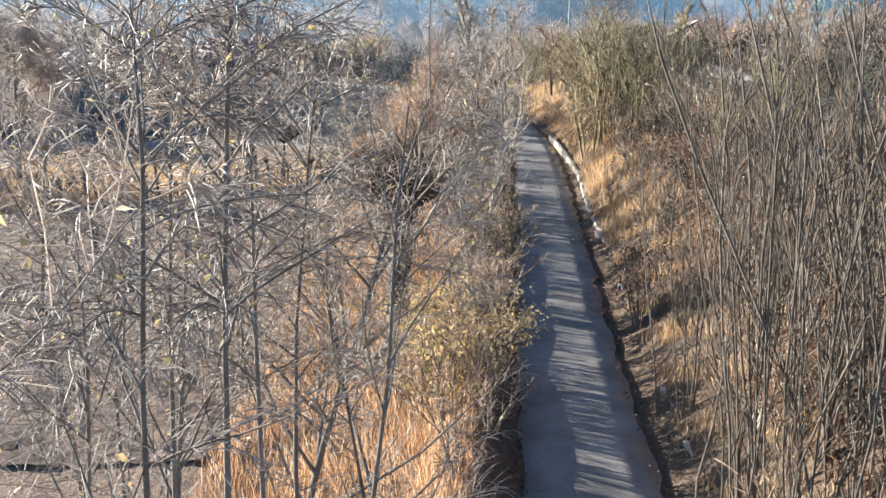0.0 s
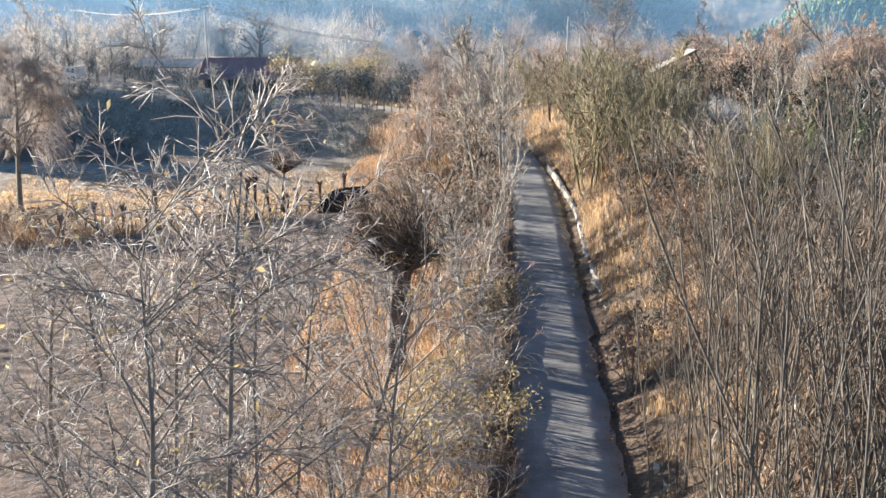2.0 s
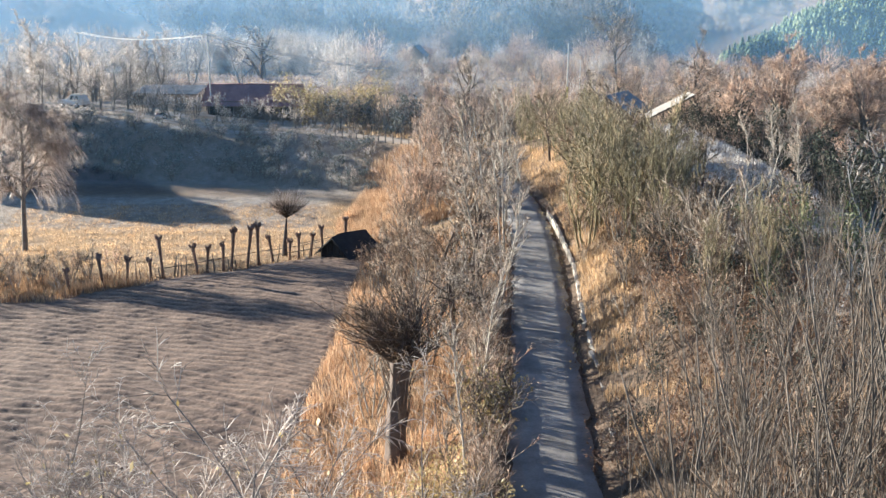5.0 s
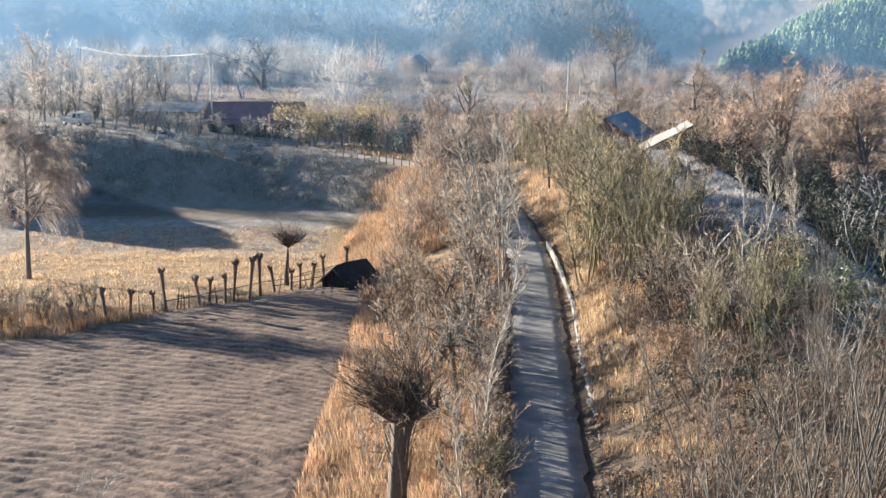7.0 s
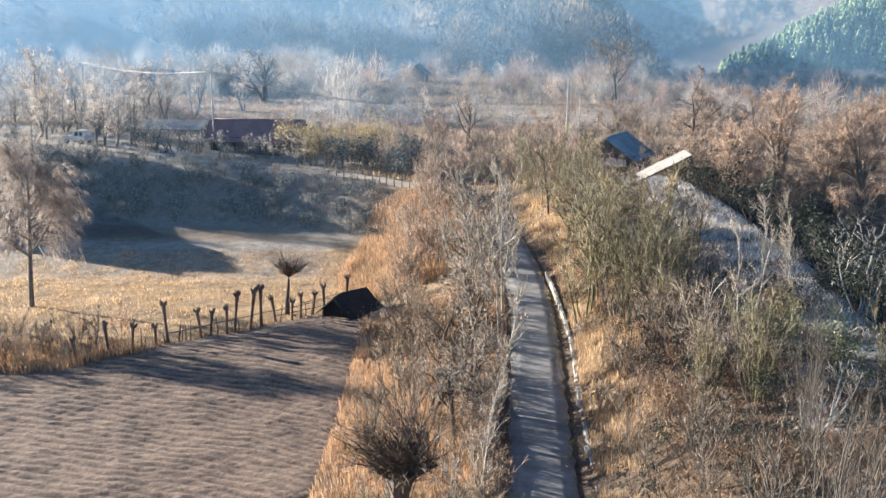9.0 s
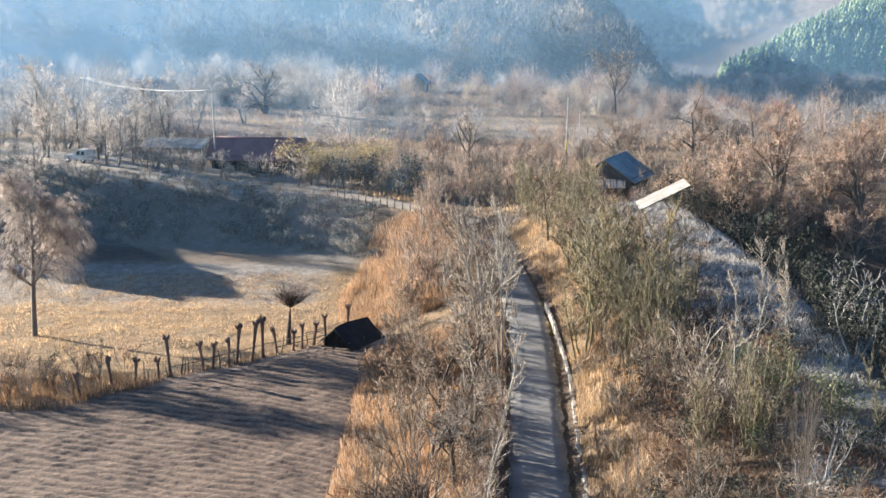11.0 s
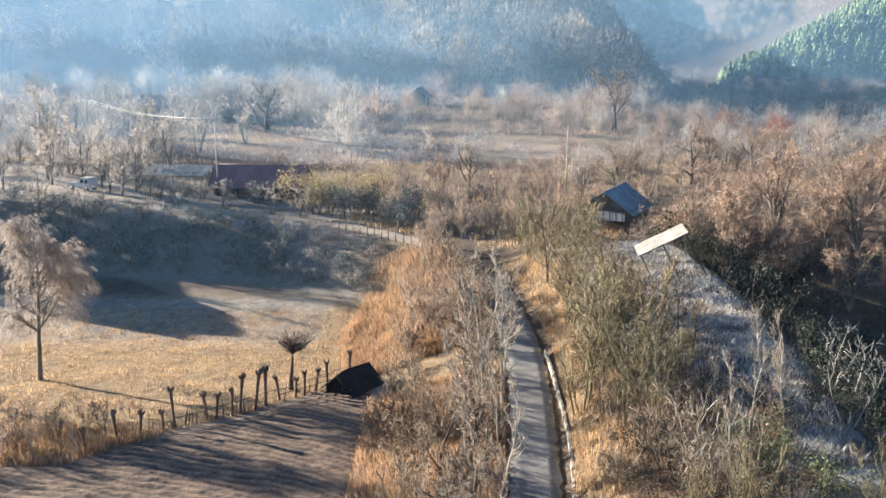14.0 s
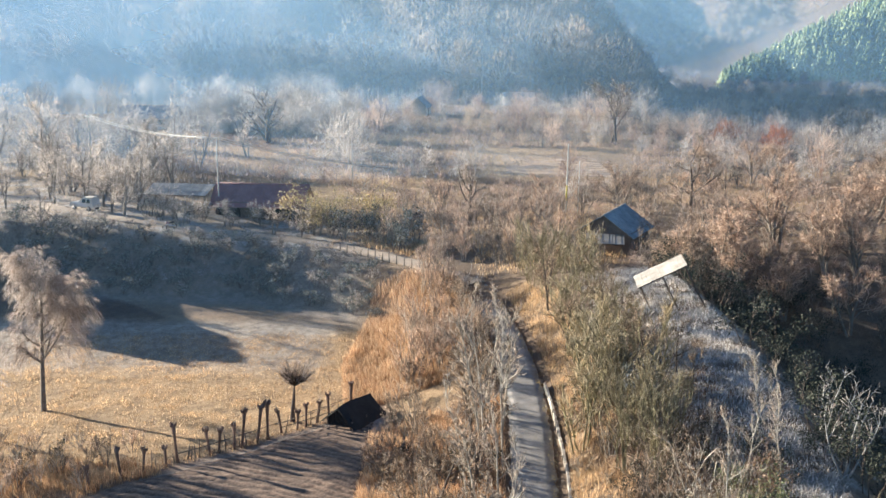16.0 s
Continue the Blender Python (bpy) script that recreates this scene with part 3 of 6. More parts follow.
def unit(v):
    return v / (np.linalg.norm(v) + 1e-9)


def limb(rng, p, d, length, segs, lift, wob):
    """A wandering line of points; lift bends it up (or down, when negative)."""
    pts, step = [p], length / segs
    for _ in range(segs):
        d = unit(d + UP * lift / segs + rng.normal(0, wob, 3))
        p = p + d * step
        pts.append(p)
    return np.array(pts)


def offshoot(rng, pts, frac, angle):
    """A point along a limb and a direction that leaves it at that angle."""
    s = frac * (len(pts) - 1)
    i = min(int(s), len(pts) - 2)
    p = pts[i] + (pts[i + 1] - pts[i]) * (s - i)
    t = unit(pts[i + 1] - pts[i])
    side = unit(np.cross(t, rng.normal(0, 1, 3)))
    a = radians(angle)
    return p, t * math.cos(a) + side * math.sin(a)


def grow(seed, stems, levels, lean=10.0, spread=0.0):
    """Branch lines, level by level. stems: (height, radius) of each main stem. levels: (count, length ratio, angle, lift, wobble, segments, first fraction)."""
    rng = np.random.default_rng(seed)
    out = [[]]
    for h, r in stems:
        az, ln = rng.uniform(0, 2 * np.pi), radians(rng.uniform(0.2, 1.0) * lean)
        d = np.array([math.sin(ln) * math.cos(az), math.sin(ln) * math.sin(az), math.cos(ln)])
        start = np.array([math.cos(az), math.sin(az), 0]) * rng.uniform(0, spread) + np.array([0, 0, -0.15])
        pts = limb(rng, start, d, h, 6, 0.15, 0.07 if lean > 2 else 0.025)
        out[0].append((pts, r * np.linspace(1, 0.22, 7), h))
    for count, ratio, angle, lift, wob, segs, first in levels:
        nxt = []
        for pts, rad, h in out[-1]:
            for _ in range(max(1, int(rng.normal(count, count * 0.18)))):
                f = rng.uniform(first, 0.98)
                p, d = offshoot(rng, pts, f, rng.normal(angle, angle * 0.22))
                ln = h * ratio * rng.uniform(0.6, 1.15) * (1.15 - 0.55 * f)
                r0 = float(np.interp(f, np.linspace(0, 1, len(rad)), rad)) * 0.62
                nxt.append((limb(rng, p, d, ln, segs, lift, wob), r0 * np.linspace(1, 0.3, segs + 1), ln))
        out.append(nxt)
    return out


def tubes(lines, sides, thin=0.0, grow_by=1.0):
    g = Geo()
    for pts, rad, _ in lines:
        g.tube(pts, np.maximum(rad * grow_by, thin), sides, True)
    return g


def sprigs(lines, half, seed=0):
    """The finest straight twigs, as slender tapering slips."""
    rng = np.random.default_rng(seed)
    a = np.array([ln[0][0] for ln in lines])
    b = np.array([ln[0][-1] for ln in lines])
    n = len(a)
    s = np.cross(b - a, rng.normal(0, 1, (n, 3)))
    s *= (half * rng.uniform(0.7, 1.4, n) / (np.linalg.norm(s, axis=1) + 1e-9))[:, None]
    g = Geo()
    g.add(np.stack([a - s, a + s, b], 1).reshape(-1, 3), np.arange(3 * n).reshape(n, 3))
    return g


def leaf_geo(rng, lines, count, size, near=0.25):
    """Small folded leaves scattered round the twigs."""
    g = Geo()
    for _ in range(count):
        pts = lines[rng.integers(len(lines))][0]
        p = pts[rng.integers(1, len(pts))] + rng.normal(0, near, 3)
        a, b = unit(rng.normal(0, 1, 3)), unit(rng.normal(0, 1, 3))
        s = size * rng.uniform(0.6, 1.4)
        g.add([p - a * s, p + b * s * 0.45, p + a * s, p - b * s * 0.45 + np.array([0, 0, 0.2 * s])], [(0, 1, 2), (0, 2, 3)])
    return g


STOCK = {}


def plant(kind, name, seed, stems, levels, bark, twig, thin, label, category, group, lean=10.0, spread=0.0, leaves=None, sides=(6, 3, 3)):
    """One plant with its parts, kept aside until place() puts it somewhere."""
    lines = grow(seed, stems, levels, lean, spread)
    ob = new(name)
    for ln in lines[0]:
        part("trunk" if len(stems) == 1 else "stem", tubes([ln], sides[0], 0.02), bark, ob)
    if len(lines) > 2:
        part("crown", tubes(lines[1], sides[1] + 1, thin * 1.2), bark, ob)
    fine = [b for lv in lines[2 if len(lines) > 2 else 1:] for b in lv]
    stout, slips = [b for b in fine if len(b[0]) > 2], [b for b in fine if len(b[0]) == 2]
    g = tubes(stout, sides[2], thin) if stout else Geo()
    if slips:
        h = sprigs(slips, thin * 0.55, seed)
        g.add(h.v[0], h.f[0])
    tagged(part("brushwood", g, twig, ob), kind="stuff")
    if leaves:
        mat, count, size = leaves
        tagged(part("foliage", leaf_geo(np.random.default_rng(seed + 50), lines[-1], count, size), mat, ob), kind="stuff")
    tagged(ob, label, category, group)
    STOCK.setdefault(kind, []).append([ob, False])


PLACE_RNG = np.random.default_rng(11)


def place(kind, x, y, size=1.0, which=None, turn=None, sink=0.0, tall=1.0):
    row = STOCK[kind]
    entry = row[int(PLACE_RNG.integers(len(row))) if which is None else which % len(row)]
    turn = PLACE_RNG.uniform(0, 360) if turn is None else turn
    m = Matrix.LocRotScale((x, y, gz(x, y) - sink), Euler((0, 0, radians(turn))), (size, size, size * tall))
    if entry[1]:
        ob = copy_thing(entry[0], m)
        ob.matrix_basis = m
    else:
        ob, entry[1] = entry[0], True
        ob.matrix_basis = m
    return ob


def scatter(kind, count, where, size=(0.8, 1.2), tall=(0.9, 1.15), gap=0.0):
    """Puts plants at chance places; where() gives a place or None."""
    done, tries = [], 0
    while len(done) < count and tries < count * 30:
        tries += 1
        p = where()
        if p is None:
            continue
        if gap and any((p[0] - q[0]) ** 2 + (p[1] - q[1]) ** 2 < gap * gap for q in done):
            continue
        done.append(p)
        place(kind, p[0], p[1], PLACE_RNG.uniform(*size), tall=PLACE_RNG.uniform(*tall))


def within(x0, x1, y0, y1, test=None):
    def where():
        x, y = PLACE_RNG.uniform(x0, x1), PLACE_RNG.uniform(y0, y1)
        if abs(x - float(lane_x(y))) < 2.3 and y < 113:
            return None
        return (x, y) if test is None or test(x, y) else None
    return where


def stock_plants():
    # levels: (count, length ratio, angle, lift, wobble, segments, first fraction)
    bush = [(5, 0.62, 32, 0.25, 0.12, 3, 0.15), (5, 0.58, 36, 0.15, 0.14, 2, 0.15), (5, 0.9, 36, 0.1, 0.15, 1, 0.1)]
    soft = [(6, 0.7, 24, 0.2, 0.10, 3, 0.15), (5, 0.6, 28, 0.0, 0.12, 2, 0.15), (5, 1.0, 30, -0.1, 0.15, 1, 0.1)]
    for s in range(3):
        rng = np.random.default_rng(s)
        st = [(rng.uniform(2.3, 3.4), 0.045) for _ in range(5)]
        plant("shrub", "shrub", 100 + s, st, bush, BARK_PALE if s == 0 else BARK, TWIG_BROWN, 0.017, "bare brown shrub with dense fine twigs", "shrub", "roadside shrubs", 32, 0.35)
        plant("red_shrub", "russet_bush", 120 + s, st, soft, BARK_PALE if s == 0 else BARK, TWIG_RED, 0.018, "russet feathery bush glowing in low sun", "bush", "russet bushes", 28, 0.4)
        plant("frost_shrub", "frosted_shrub", 140 + s, st, bush, BARK, TWIG_FROST, 0.018, "frosted grey shrub standing in shade", "shrub", "frosted shrubs", 38, 0.4)
        plant("olive_shrub", "olive_shrub", 160 + s, st, bush, BARK_OLIVE, TWIG_OLIVE, 0.017, "olive brown bare shrub on the bank", "shrub", "olive shrubs", 26, 0.4)
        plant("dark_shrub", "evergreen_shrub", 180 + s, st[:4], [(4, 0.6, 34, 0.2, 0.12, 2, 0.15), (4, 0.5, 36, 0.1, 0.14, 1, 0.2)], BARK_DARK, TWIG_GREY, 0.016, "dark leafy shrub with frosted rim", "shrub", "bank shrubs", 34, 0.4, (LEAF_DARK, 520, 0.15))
        # leaves coloured near black, to put deep shade into gully and thicket
        plant("deep_shrub", "dark_thicket_shrub", 190 + s, st[:3], [(4, 0.6, 34, 0.2, 0.12, 2, 0.15), (4, 0.5, 36, 0.1, 0.14, 1, 0.2)], BARK_DARK, TWIG_GREY, 0.012, "near-black leafy shrub that deepens gully and thicket shade", "shrub", "gully shrubs", 38, 0.5, (LEAF_DEEP, 700, 0.09))
    for s in range(2):
        plant("green_shrub", "green_shrub", 195 + s, [(2.8, 0.05), (2.4, 0.045), (2.6, 0.04), (2.2, 0.04)], [(5, 0.6, 34, 0.2, 0.12, 2, 0.15), (5, 0.5, 36, 0.1, 0.14, 1, 0.2)], BARK_OLIVE, TWIG_OLIVE, 0.014, "dull green leafy shrub among bare stems", "shrub", "green shrubs", 36, 0.4, (LEAF_GREEN, 900, 0.08))
    for s in range(2):
        rng = np.random.default_rng(30 + s)
        st = [(rng.uniform(2.4, 3.6), 0.045) for _ in range(5)]
        thin_bush = bush[:2] + [(3, 0.5, 35, 0.1, 0.15, 1, 0.2)]
        plant("yellow_shrub", "yellow_shrub", 200 + s, st, thin_bush, BARK, TWIG_BROWN, 0.014, "shrub that keeps pale yellow leaves", "shrub", "yellow shrubs", 30, 0.4, (LEAF_YELLOW, 800, 0.09))
        plant("brown_leaf_shrub", "withered_shrub", 210 + s, st, thin_bush, BARK, TWIG_RED, 0.012, "shrub with withered brown leaves", "shrub", "withered shrubs", 30, 0.4, (LEAF_BROWN, 800, 0.09))
    # spreading trees
    tree = [(9, 0.62, 46, 0.35, 0.13, 4, 0.28), (7, 0.52, 42, 0.2, 0.16, 3, 0.2), (5, 0.5, 40, 0.1, 0.18, 2, 0.15), (5, 0.95, 36, 0.05, 0.1, 1, 0.1)]
    for s in range(3):
        plant("tree", "bare_tree", 300 + s, [(5.2, 0.13)], tree, BARK_DARK, TWIG_BROWN, 0.021, "bare spreading tree with fine grey-brown twigs", "tree", "bare trees", 8)
        plant("frost_tree", "frosted_tree", 320 + s, [(4.8, 0.14), (4.4, 0.1)], [(6, 0.62, 46, 0.3, 0.13, 4, 0.25), (6, 0.52, 42, 0.2, 0.16, 2, 0.2), (5, 0.55, 40, 0.1, 0.18, 1, 0.15), (6, 1.1, 36, 0.05, 0.1, 1, 0.1)], BARK, TWIG_HOAR, 0.018, "hazy grey bare tree touched with frost", "tree", "frosted trees", 18, 0.2)
    for s in range(2):
        plant("russet_tree", "russet_tree", 340 + s, [(4.6, 0.13), (4.2, 0.11), (4.4, 0.1)], [(6, 0.62, 40, 0.3, 0.12, 4, 0.2), (6, 0.55, 36, 0.1, 0.14, 2, 0.15), (5, 0.55, 34, -0.1, 0.15, 1, 0.15), (11, 1.25, 32, -0.1, 0.1, 1, 0.1)], BARK, TWIG_RED, 0.019, "broad russet bare tree with many stems", "tree", "russet trees", 24, 0.3)
        plant("dark_tree", "gnarled_tree", 350 + s, [(5.0, 0.2)], [(7, 0.7, 50, 0.3, 0.17, 5, 0.4), (6, 0.5, 48, 0.25, 0.2, 3, 0.25), (6, 0.42, 42, 0.1, 0.2, 2, 0.2), (8, 0.6, 36, 0.1, 0.1, 1, 0.1)], BARK_DARK, TWIG_GREY, 0.024, "gnarled dark bare tree with crooked limbs", "tree", "gnarled trees", 10)
        plant("orchard", "old_orchard_tree", 356 + s, [(4.2, 0.20), (3.8, 0.15)], [(8, 0.68, 52, 0.25, 0.2, 5, 0.3), (8, 0.52, 46, 0.2, 0.2, 3, 0.2), (7, 0.5, 42, 0.1, 0.2, 2, 0.15), (8, 0.75, 36, 0.05, 0.1, 1, 0.1)], BARK_DARK, TWIG_GREY, 0.019, "old spreading tree with stout crooked limbs", "tree", "old trees by the lane", 26, 0.25)
    # slim tall stems with few side twigs
    slim = [(11, 0.20, 24, 0.5, 0.08, 3, 0.2), (4, 0.55, 30, 0.3, 0.12, 2, 0.15)]
    for s in range(3):
        rng = np.random.default_rng(60 + s)
        plant("thicket", "sapling_clump", 400 + s, [(rng.uniform(6.5, 11.0), rng.uniform(0.014, 0.036)) for _ in range(11)], slim, BARK_BROWN, TWIG_DUN, 0.008, "clump of tall thin bare saplings", "sapling", "sapling thicket", 6, 1.1, None, (5, 3, 3))
        plant("olive_thicket", "olive_sapling_clump", 420 + s, [(rng.uniform(5.0, 7.5), 0.05) for _ in range(10)], [(12, 0.26, 28, 0.5, 0.08, 3, 0.2), (6, 0.5, 32, 0.3, 0.12, 2, 0.15), (5, 0.6, 32, 0.1, 0.1, 1, 0.1)], BARK_OLIVE, TWIG_OLIVE, 0.017, "clump of upright olive-barked saplings", "sapling", "olive saplings", 13, 0.8, None, (5, 3, 3))
        plant("slim_tree", "slim_tree", 440 + s, [(8.6, 0.075)], [(16, 0.24, 38, 0.5, 0.1, 4, 0.3), (7, 0.5, 38, 0.25, 0.14, 3, 0.2), (7, 0.6, 34, 0.1, 0.1, 1, 0.1)], BARK_PALE, TWIG_GREY, 0.019, "slim pale-barked bare tree", "tree", "slim trees", 3)
    # trees beside the starting point
    near = [(20, 0.30, 42, 0.35, 0.08, 5, 0.25), (9, 0.5, 40, 0.0, 0.12, 4, 0.15), (9, 0.6, 38, -0.8, 0.12, 3, 0.15)]
    for s, h, r in ((500, 12.0, 0.085), (501, 11.0, 0.05), (502, 11.5, 0.055)):
        plant("near_tree", "frosted_slim_tree", s, [(h, r)], near, BARK_ASH, TWIG_FROST, 0.0046, "bare slim tree with pale lit twigs", "tree", "trees by the lane", 5, 0, (LEAF_YELLOW, 70, 0.05), (7, 4, 3))
    arch = [(18, 0.20, 46, -0.35, 0.07, 6, 0.6), (12, 0.5, 38, -0.5, 0.10, 3, 0.1), (5, 0.5, 36, -0.3, 0.1, 2, 0.1)]
    for s in range(2):
        plant("arching", "arching_tree", 510 + s, [(12.6, 0.055)], arch, BARK_ASH, TWIG_FROST, 0.0058, "slender tree crowned with arching frosted twigs", "tree", "trees by the lane", 3, 0, (LEAF_YELLOW, 30, 0.05), (7, 4, 3))
    # weeping frosted tree, pollards, deadwood
    weep = [(22, 0.42, 50, 0.45, 0.1, 4, 0.32), (9, 0.66, 42, -0.4, 0.12, 3, 0.15), (8, 0.8, 36, -1.0, 0.1, 2, 0.15), (10, 1.1, 30, -1.1, 0.1, 1, 0.1)]
    plant("weeping", "weeping_tree", 520, [(9.2, 0.19)], weep, BARK, TWIG_ROSE, 0.013, "weeping tree covered in pale frost", "tree", "", 1.0)
    plant("broom_tree", "pollard_tree", 530, [(3.6, 0.27)], [(80, 0.95, 46, 0.15, 0.08, 4, 0.92), (12, 0.42, 30, 0.1, 0.1, 2, 0.2)], BARK_DARK, TWIG_ROSE, 0.012, "pollard tree with a round head of fine shoots", "tree", "", 2)
    plant("crooked", "crooked_tree", 536, [(3.6, 0.2), (3.2, 0.17), (3.4, 0.16), (3.0, 0.15)], [(6, 0.75, 50, 0.25, 0.2, 5, 0.35), (5, 0.55, 48, 0.2, 0.22, 3, 0.25), (6, 0.45, 42, 0.1, 0.2, 2, 0.2), (7, 0.7, 36, 0.1, 0.1, 1, 0.1)], BARK_DARK, TWIG_GREY, 0.014, "old broad tree with dark crooked limbs", "tree", "", 48, 0.3)
    for s in range(2):
        plant("deadwood", "dead_shrub", 540 + s, [(3.2, 0.075), (2.8, 0.07), (2.6, 0.06), (3.0, 0.06)], [(5, 0.55, 48, 0.1, 0.2, 4, 0.3), (5, 0.5, 45, 0.1, 0.22, 3, 0.2)], BARK_FROST, TWIG_FROST, 0.011, "dead frosted shrub with pale crooked branches", "shrub", "dead shrubs", 42, 0.3)


stock_plants()


def put_plants():
    # thicket between field and lane
    for x, y, s, turn in ((0.9, 47.0, 0.95, 40), (1.9, 51.0, 1.0, 160), (-0.6, 51.5, 0.85, 280)):
        place("orchard", x, y, s, None, turn)
    for x, y, s in ((-0.3, 56, 1.1), (1.6, 56, 1.3), (2.3, 66, 1.1), (2.6, 73, 1.1), (-2.6, 59, 0.8)):
        place("tree", x, y, s)
    for x, y, s in ((1.5, 57, 1.1), (3.5, 54, 1.15), (3.2, 61, 1.2), (4.2, 63.5, 1.25), (4.3, 68, 1.2), (4.6, 72, 1.0), (3.4, 75, 1.15), (2.6, 83, 0.9), (2.3, 52, 1.0), (2.7, 62, 1.45), (3.0, 49.5, 1.0)):
        place("slim_tree", x, y, s)
    scatter("shrub", 22, within(-4.5, 4.2, 39, 84, lambda x, y: x > -3 or y > 66), (0.7, 1.25), gap=1.3)
    # near-black shrubs make the shaded gaps beneath the verge brush
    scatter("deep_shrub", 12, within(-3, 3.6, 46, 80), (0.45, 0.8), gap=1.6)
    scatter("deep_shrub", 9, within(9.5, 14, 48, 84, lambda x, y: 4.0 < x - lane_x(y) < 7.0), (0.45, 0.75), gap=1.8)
    scatter("brown_leaf_shrub", 6, within(-5, 3, 58, 90), (0.6, 0.9), gap=2)
    scatter("shrub", 9, within(0, 5, 82, 106, lambda x, y: -3.2 < x - lane_x(y) < -2.3), (1.0, 1.45), gap=1.6)
    scatter("red_shrub", 18, within(-0.5, 4, 20, 56, lambda x, y: -3.4 < x - lane_x(y) < -2.1), (0.42, 0.7), gap=1.2)
    scatter("red_shrub", 24, within(-5, 3.4, 84, 114, lambda x, y: lane_x(y) - x > 2.6 and x > -5.5 + (y - 84) * 0.10), (0.8, 1.3), gap=1.5)
    scatter("shrub", 9, within(-0.5, 3.2, 22, 46, lambda x, y: -4.2 < x - lane_x(y) < -2.1), (0.6, 0.95), gap=1.0)
    for x, y, s in ((0.9, 30, 0.75), (1.6, 38, 0.7), (2.0, 42.5, 0.7)):
        place("slim_tree", x, y, s)
    # bank and knoll on the high side of the lane
    for x, y, s in ((11.6, 57.5, 0.95), (12.6, 60, 1.0), (13.2, 55.5, 0.85), (12.4, 67, 0.85), (13.6, 75, 0.85)):
        place("olive_thicket", x, y, s)
    scatter("olive_shrub", 17, within(9.3, 16.0, 60, 108, lambda x, y: x - lane_x(y) > 3.2 and y < 84), (1.2, 2.0), gap=1.6)
    scatter("olive_shrub", 14, within(9.3, 16.0, 84, 110, lambda x, y: x - lane_x(y) > 3.2), (0.9, 1.3), gap=1.6)
    scatter("dark_shrub", 7, within(13, 16, 62, 78), (0.6, 1.0), gap=2)
    scatter("tree", 4, within(14, 17.5, 62, 72), (0.6, 0.8), gap=3)
    scatter("tree", 8, within(10, 15.5, 68, 100), (0.8, 1.1), gap=3)
    scatter("shrub", 24, within(8.8, 17, 34, 62), (0.6, 1.2), gap=1.2)
    scatter("brown_leaf_shrub", 8, within(8.4, 12, 36, 84), (0.4, 0.6), gap=1.4)
    scatter("shrub", 16, within(8.2, 12, 40, 96, lambda x, y: 2.9 < x - lane_x(y) < 5.2), (0.3, 0.55), gap=1.2)
    scatter("shrub", 14, within(-5.2, 0.5, 44, 70), (0.65, 1.05), gap=1.3)
    scatter("thicket", 3, within(9, 21, 27, 42), (0.42, 0.62), gap=1.5)
    for x, y, s in ((17.4, 46.0, 1.0), (18.6, 42.5, 1.05), (16.2, 50.0, 0.8), (14.6, 42.0, 0.6)):
        place("green_shrub", x, y, s)
    for x, y, s in ((15.0, 36.5, 0.8), (16.2, 38.0, 0.85)):
        place("deadwood", x, y, s)
    scatter("brown_leaf_shrub", 5, within(9.5, 18, 28, 50), (0.6, 0.9), gap=1.8)
    scatter("deadwood", 5, within(21, 30, 46, 62), (1.0, 1.6), gap=2.2)
    # near-black shrubs fill the gully in place of its deep shade
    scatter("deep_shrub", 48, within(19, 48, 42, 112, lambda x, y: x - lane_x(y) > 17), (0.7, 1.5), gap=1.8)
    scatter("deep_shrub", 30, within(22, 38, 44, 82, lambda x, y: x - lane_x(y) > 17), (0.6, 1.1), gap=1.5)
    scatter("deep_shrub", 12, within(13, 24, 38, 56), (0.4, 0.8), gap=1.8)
    scatter("frost_shrub", 3, within(22, 32, 45, 80), (0.4, 0.8), gap=1.8)
    scatter("frost_shrub", 12, within(14, 24, 62, 92), (0.25, 0.55), gap=1.5)
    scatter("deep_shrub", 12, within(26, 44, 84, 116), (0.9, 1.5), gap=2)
    scatter("olive_thicket", 3, within(11, 20, 38, 50), (0.5, 0.7), gap=2.2)
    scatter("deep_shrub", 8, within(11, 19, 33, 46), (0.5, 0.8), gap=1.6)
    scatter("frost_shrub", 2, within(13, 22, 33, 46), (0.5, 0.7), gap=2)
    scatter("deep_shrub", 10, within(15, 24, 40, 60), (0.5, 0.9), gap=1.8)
    scatter("slim_tree", 6, within(14, 20, 44, 60), (0.5, 0.75), gap=1.5)
    # sapling thicket beside the lane at the start
    for x, y, s in ((5.7, 14.4, 1.0), (6.9, 15.0, 1.05), (6.0, 17.4, 1.0), (7.6, 18.2, 1.0), (8.8, 16.2, 1.0), (9.4, 19.6, 0.98), (7.2, 21.5, 0.95), (10.6, 22.5, 0.95), (8.6, 25.0, 0.85), (12.0, 27.0, 0.85), (11.5, 19, 0.95), (6.4, 24, 0.75)):
        place("thicket", x, y, s)
    scatter("brown_leaf_shrub", 9, within(6.4, 14, 11, 38), (0.6, 0.9), gap=1.6)
    # near-black shrubs again, as dark gaps between the saplings
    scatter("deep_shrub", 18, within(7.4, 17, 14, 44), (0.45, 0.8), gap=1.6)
    scatter("shrub", 14, within(6.0, 14, 11, 34), (0.7, 1.1), gap=1.4)
    # trees beside the starting point
    for x, y, s, w, turn in ((-2.5, 6.1, 1.0, 1, 200), (-1.5, 10.0, 1.0, 1, 0), (-4.3, 11.5, 1.02, 2, 120), (-2.6, 13.5, 0.95, 0, 200), (-5.2, 14.5, 1.0, 1, 80), (-1.0, 16.0, 0.82, 2, 300), (-7.0, 18, 0.92, 0, 140), (-3.6, 9.6, 0.95, 1, 250), (-0.6, 12.4, 0.80, 1, 130)):
        place("near_tree", x, y, s, w, turn)
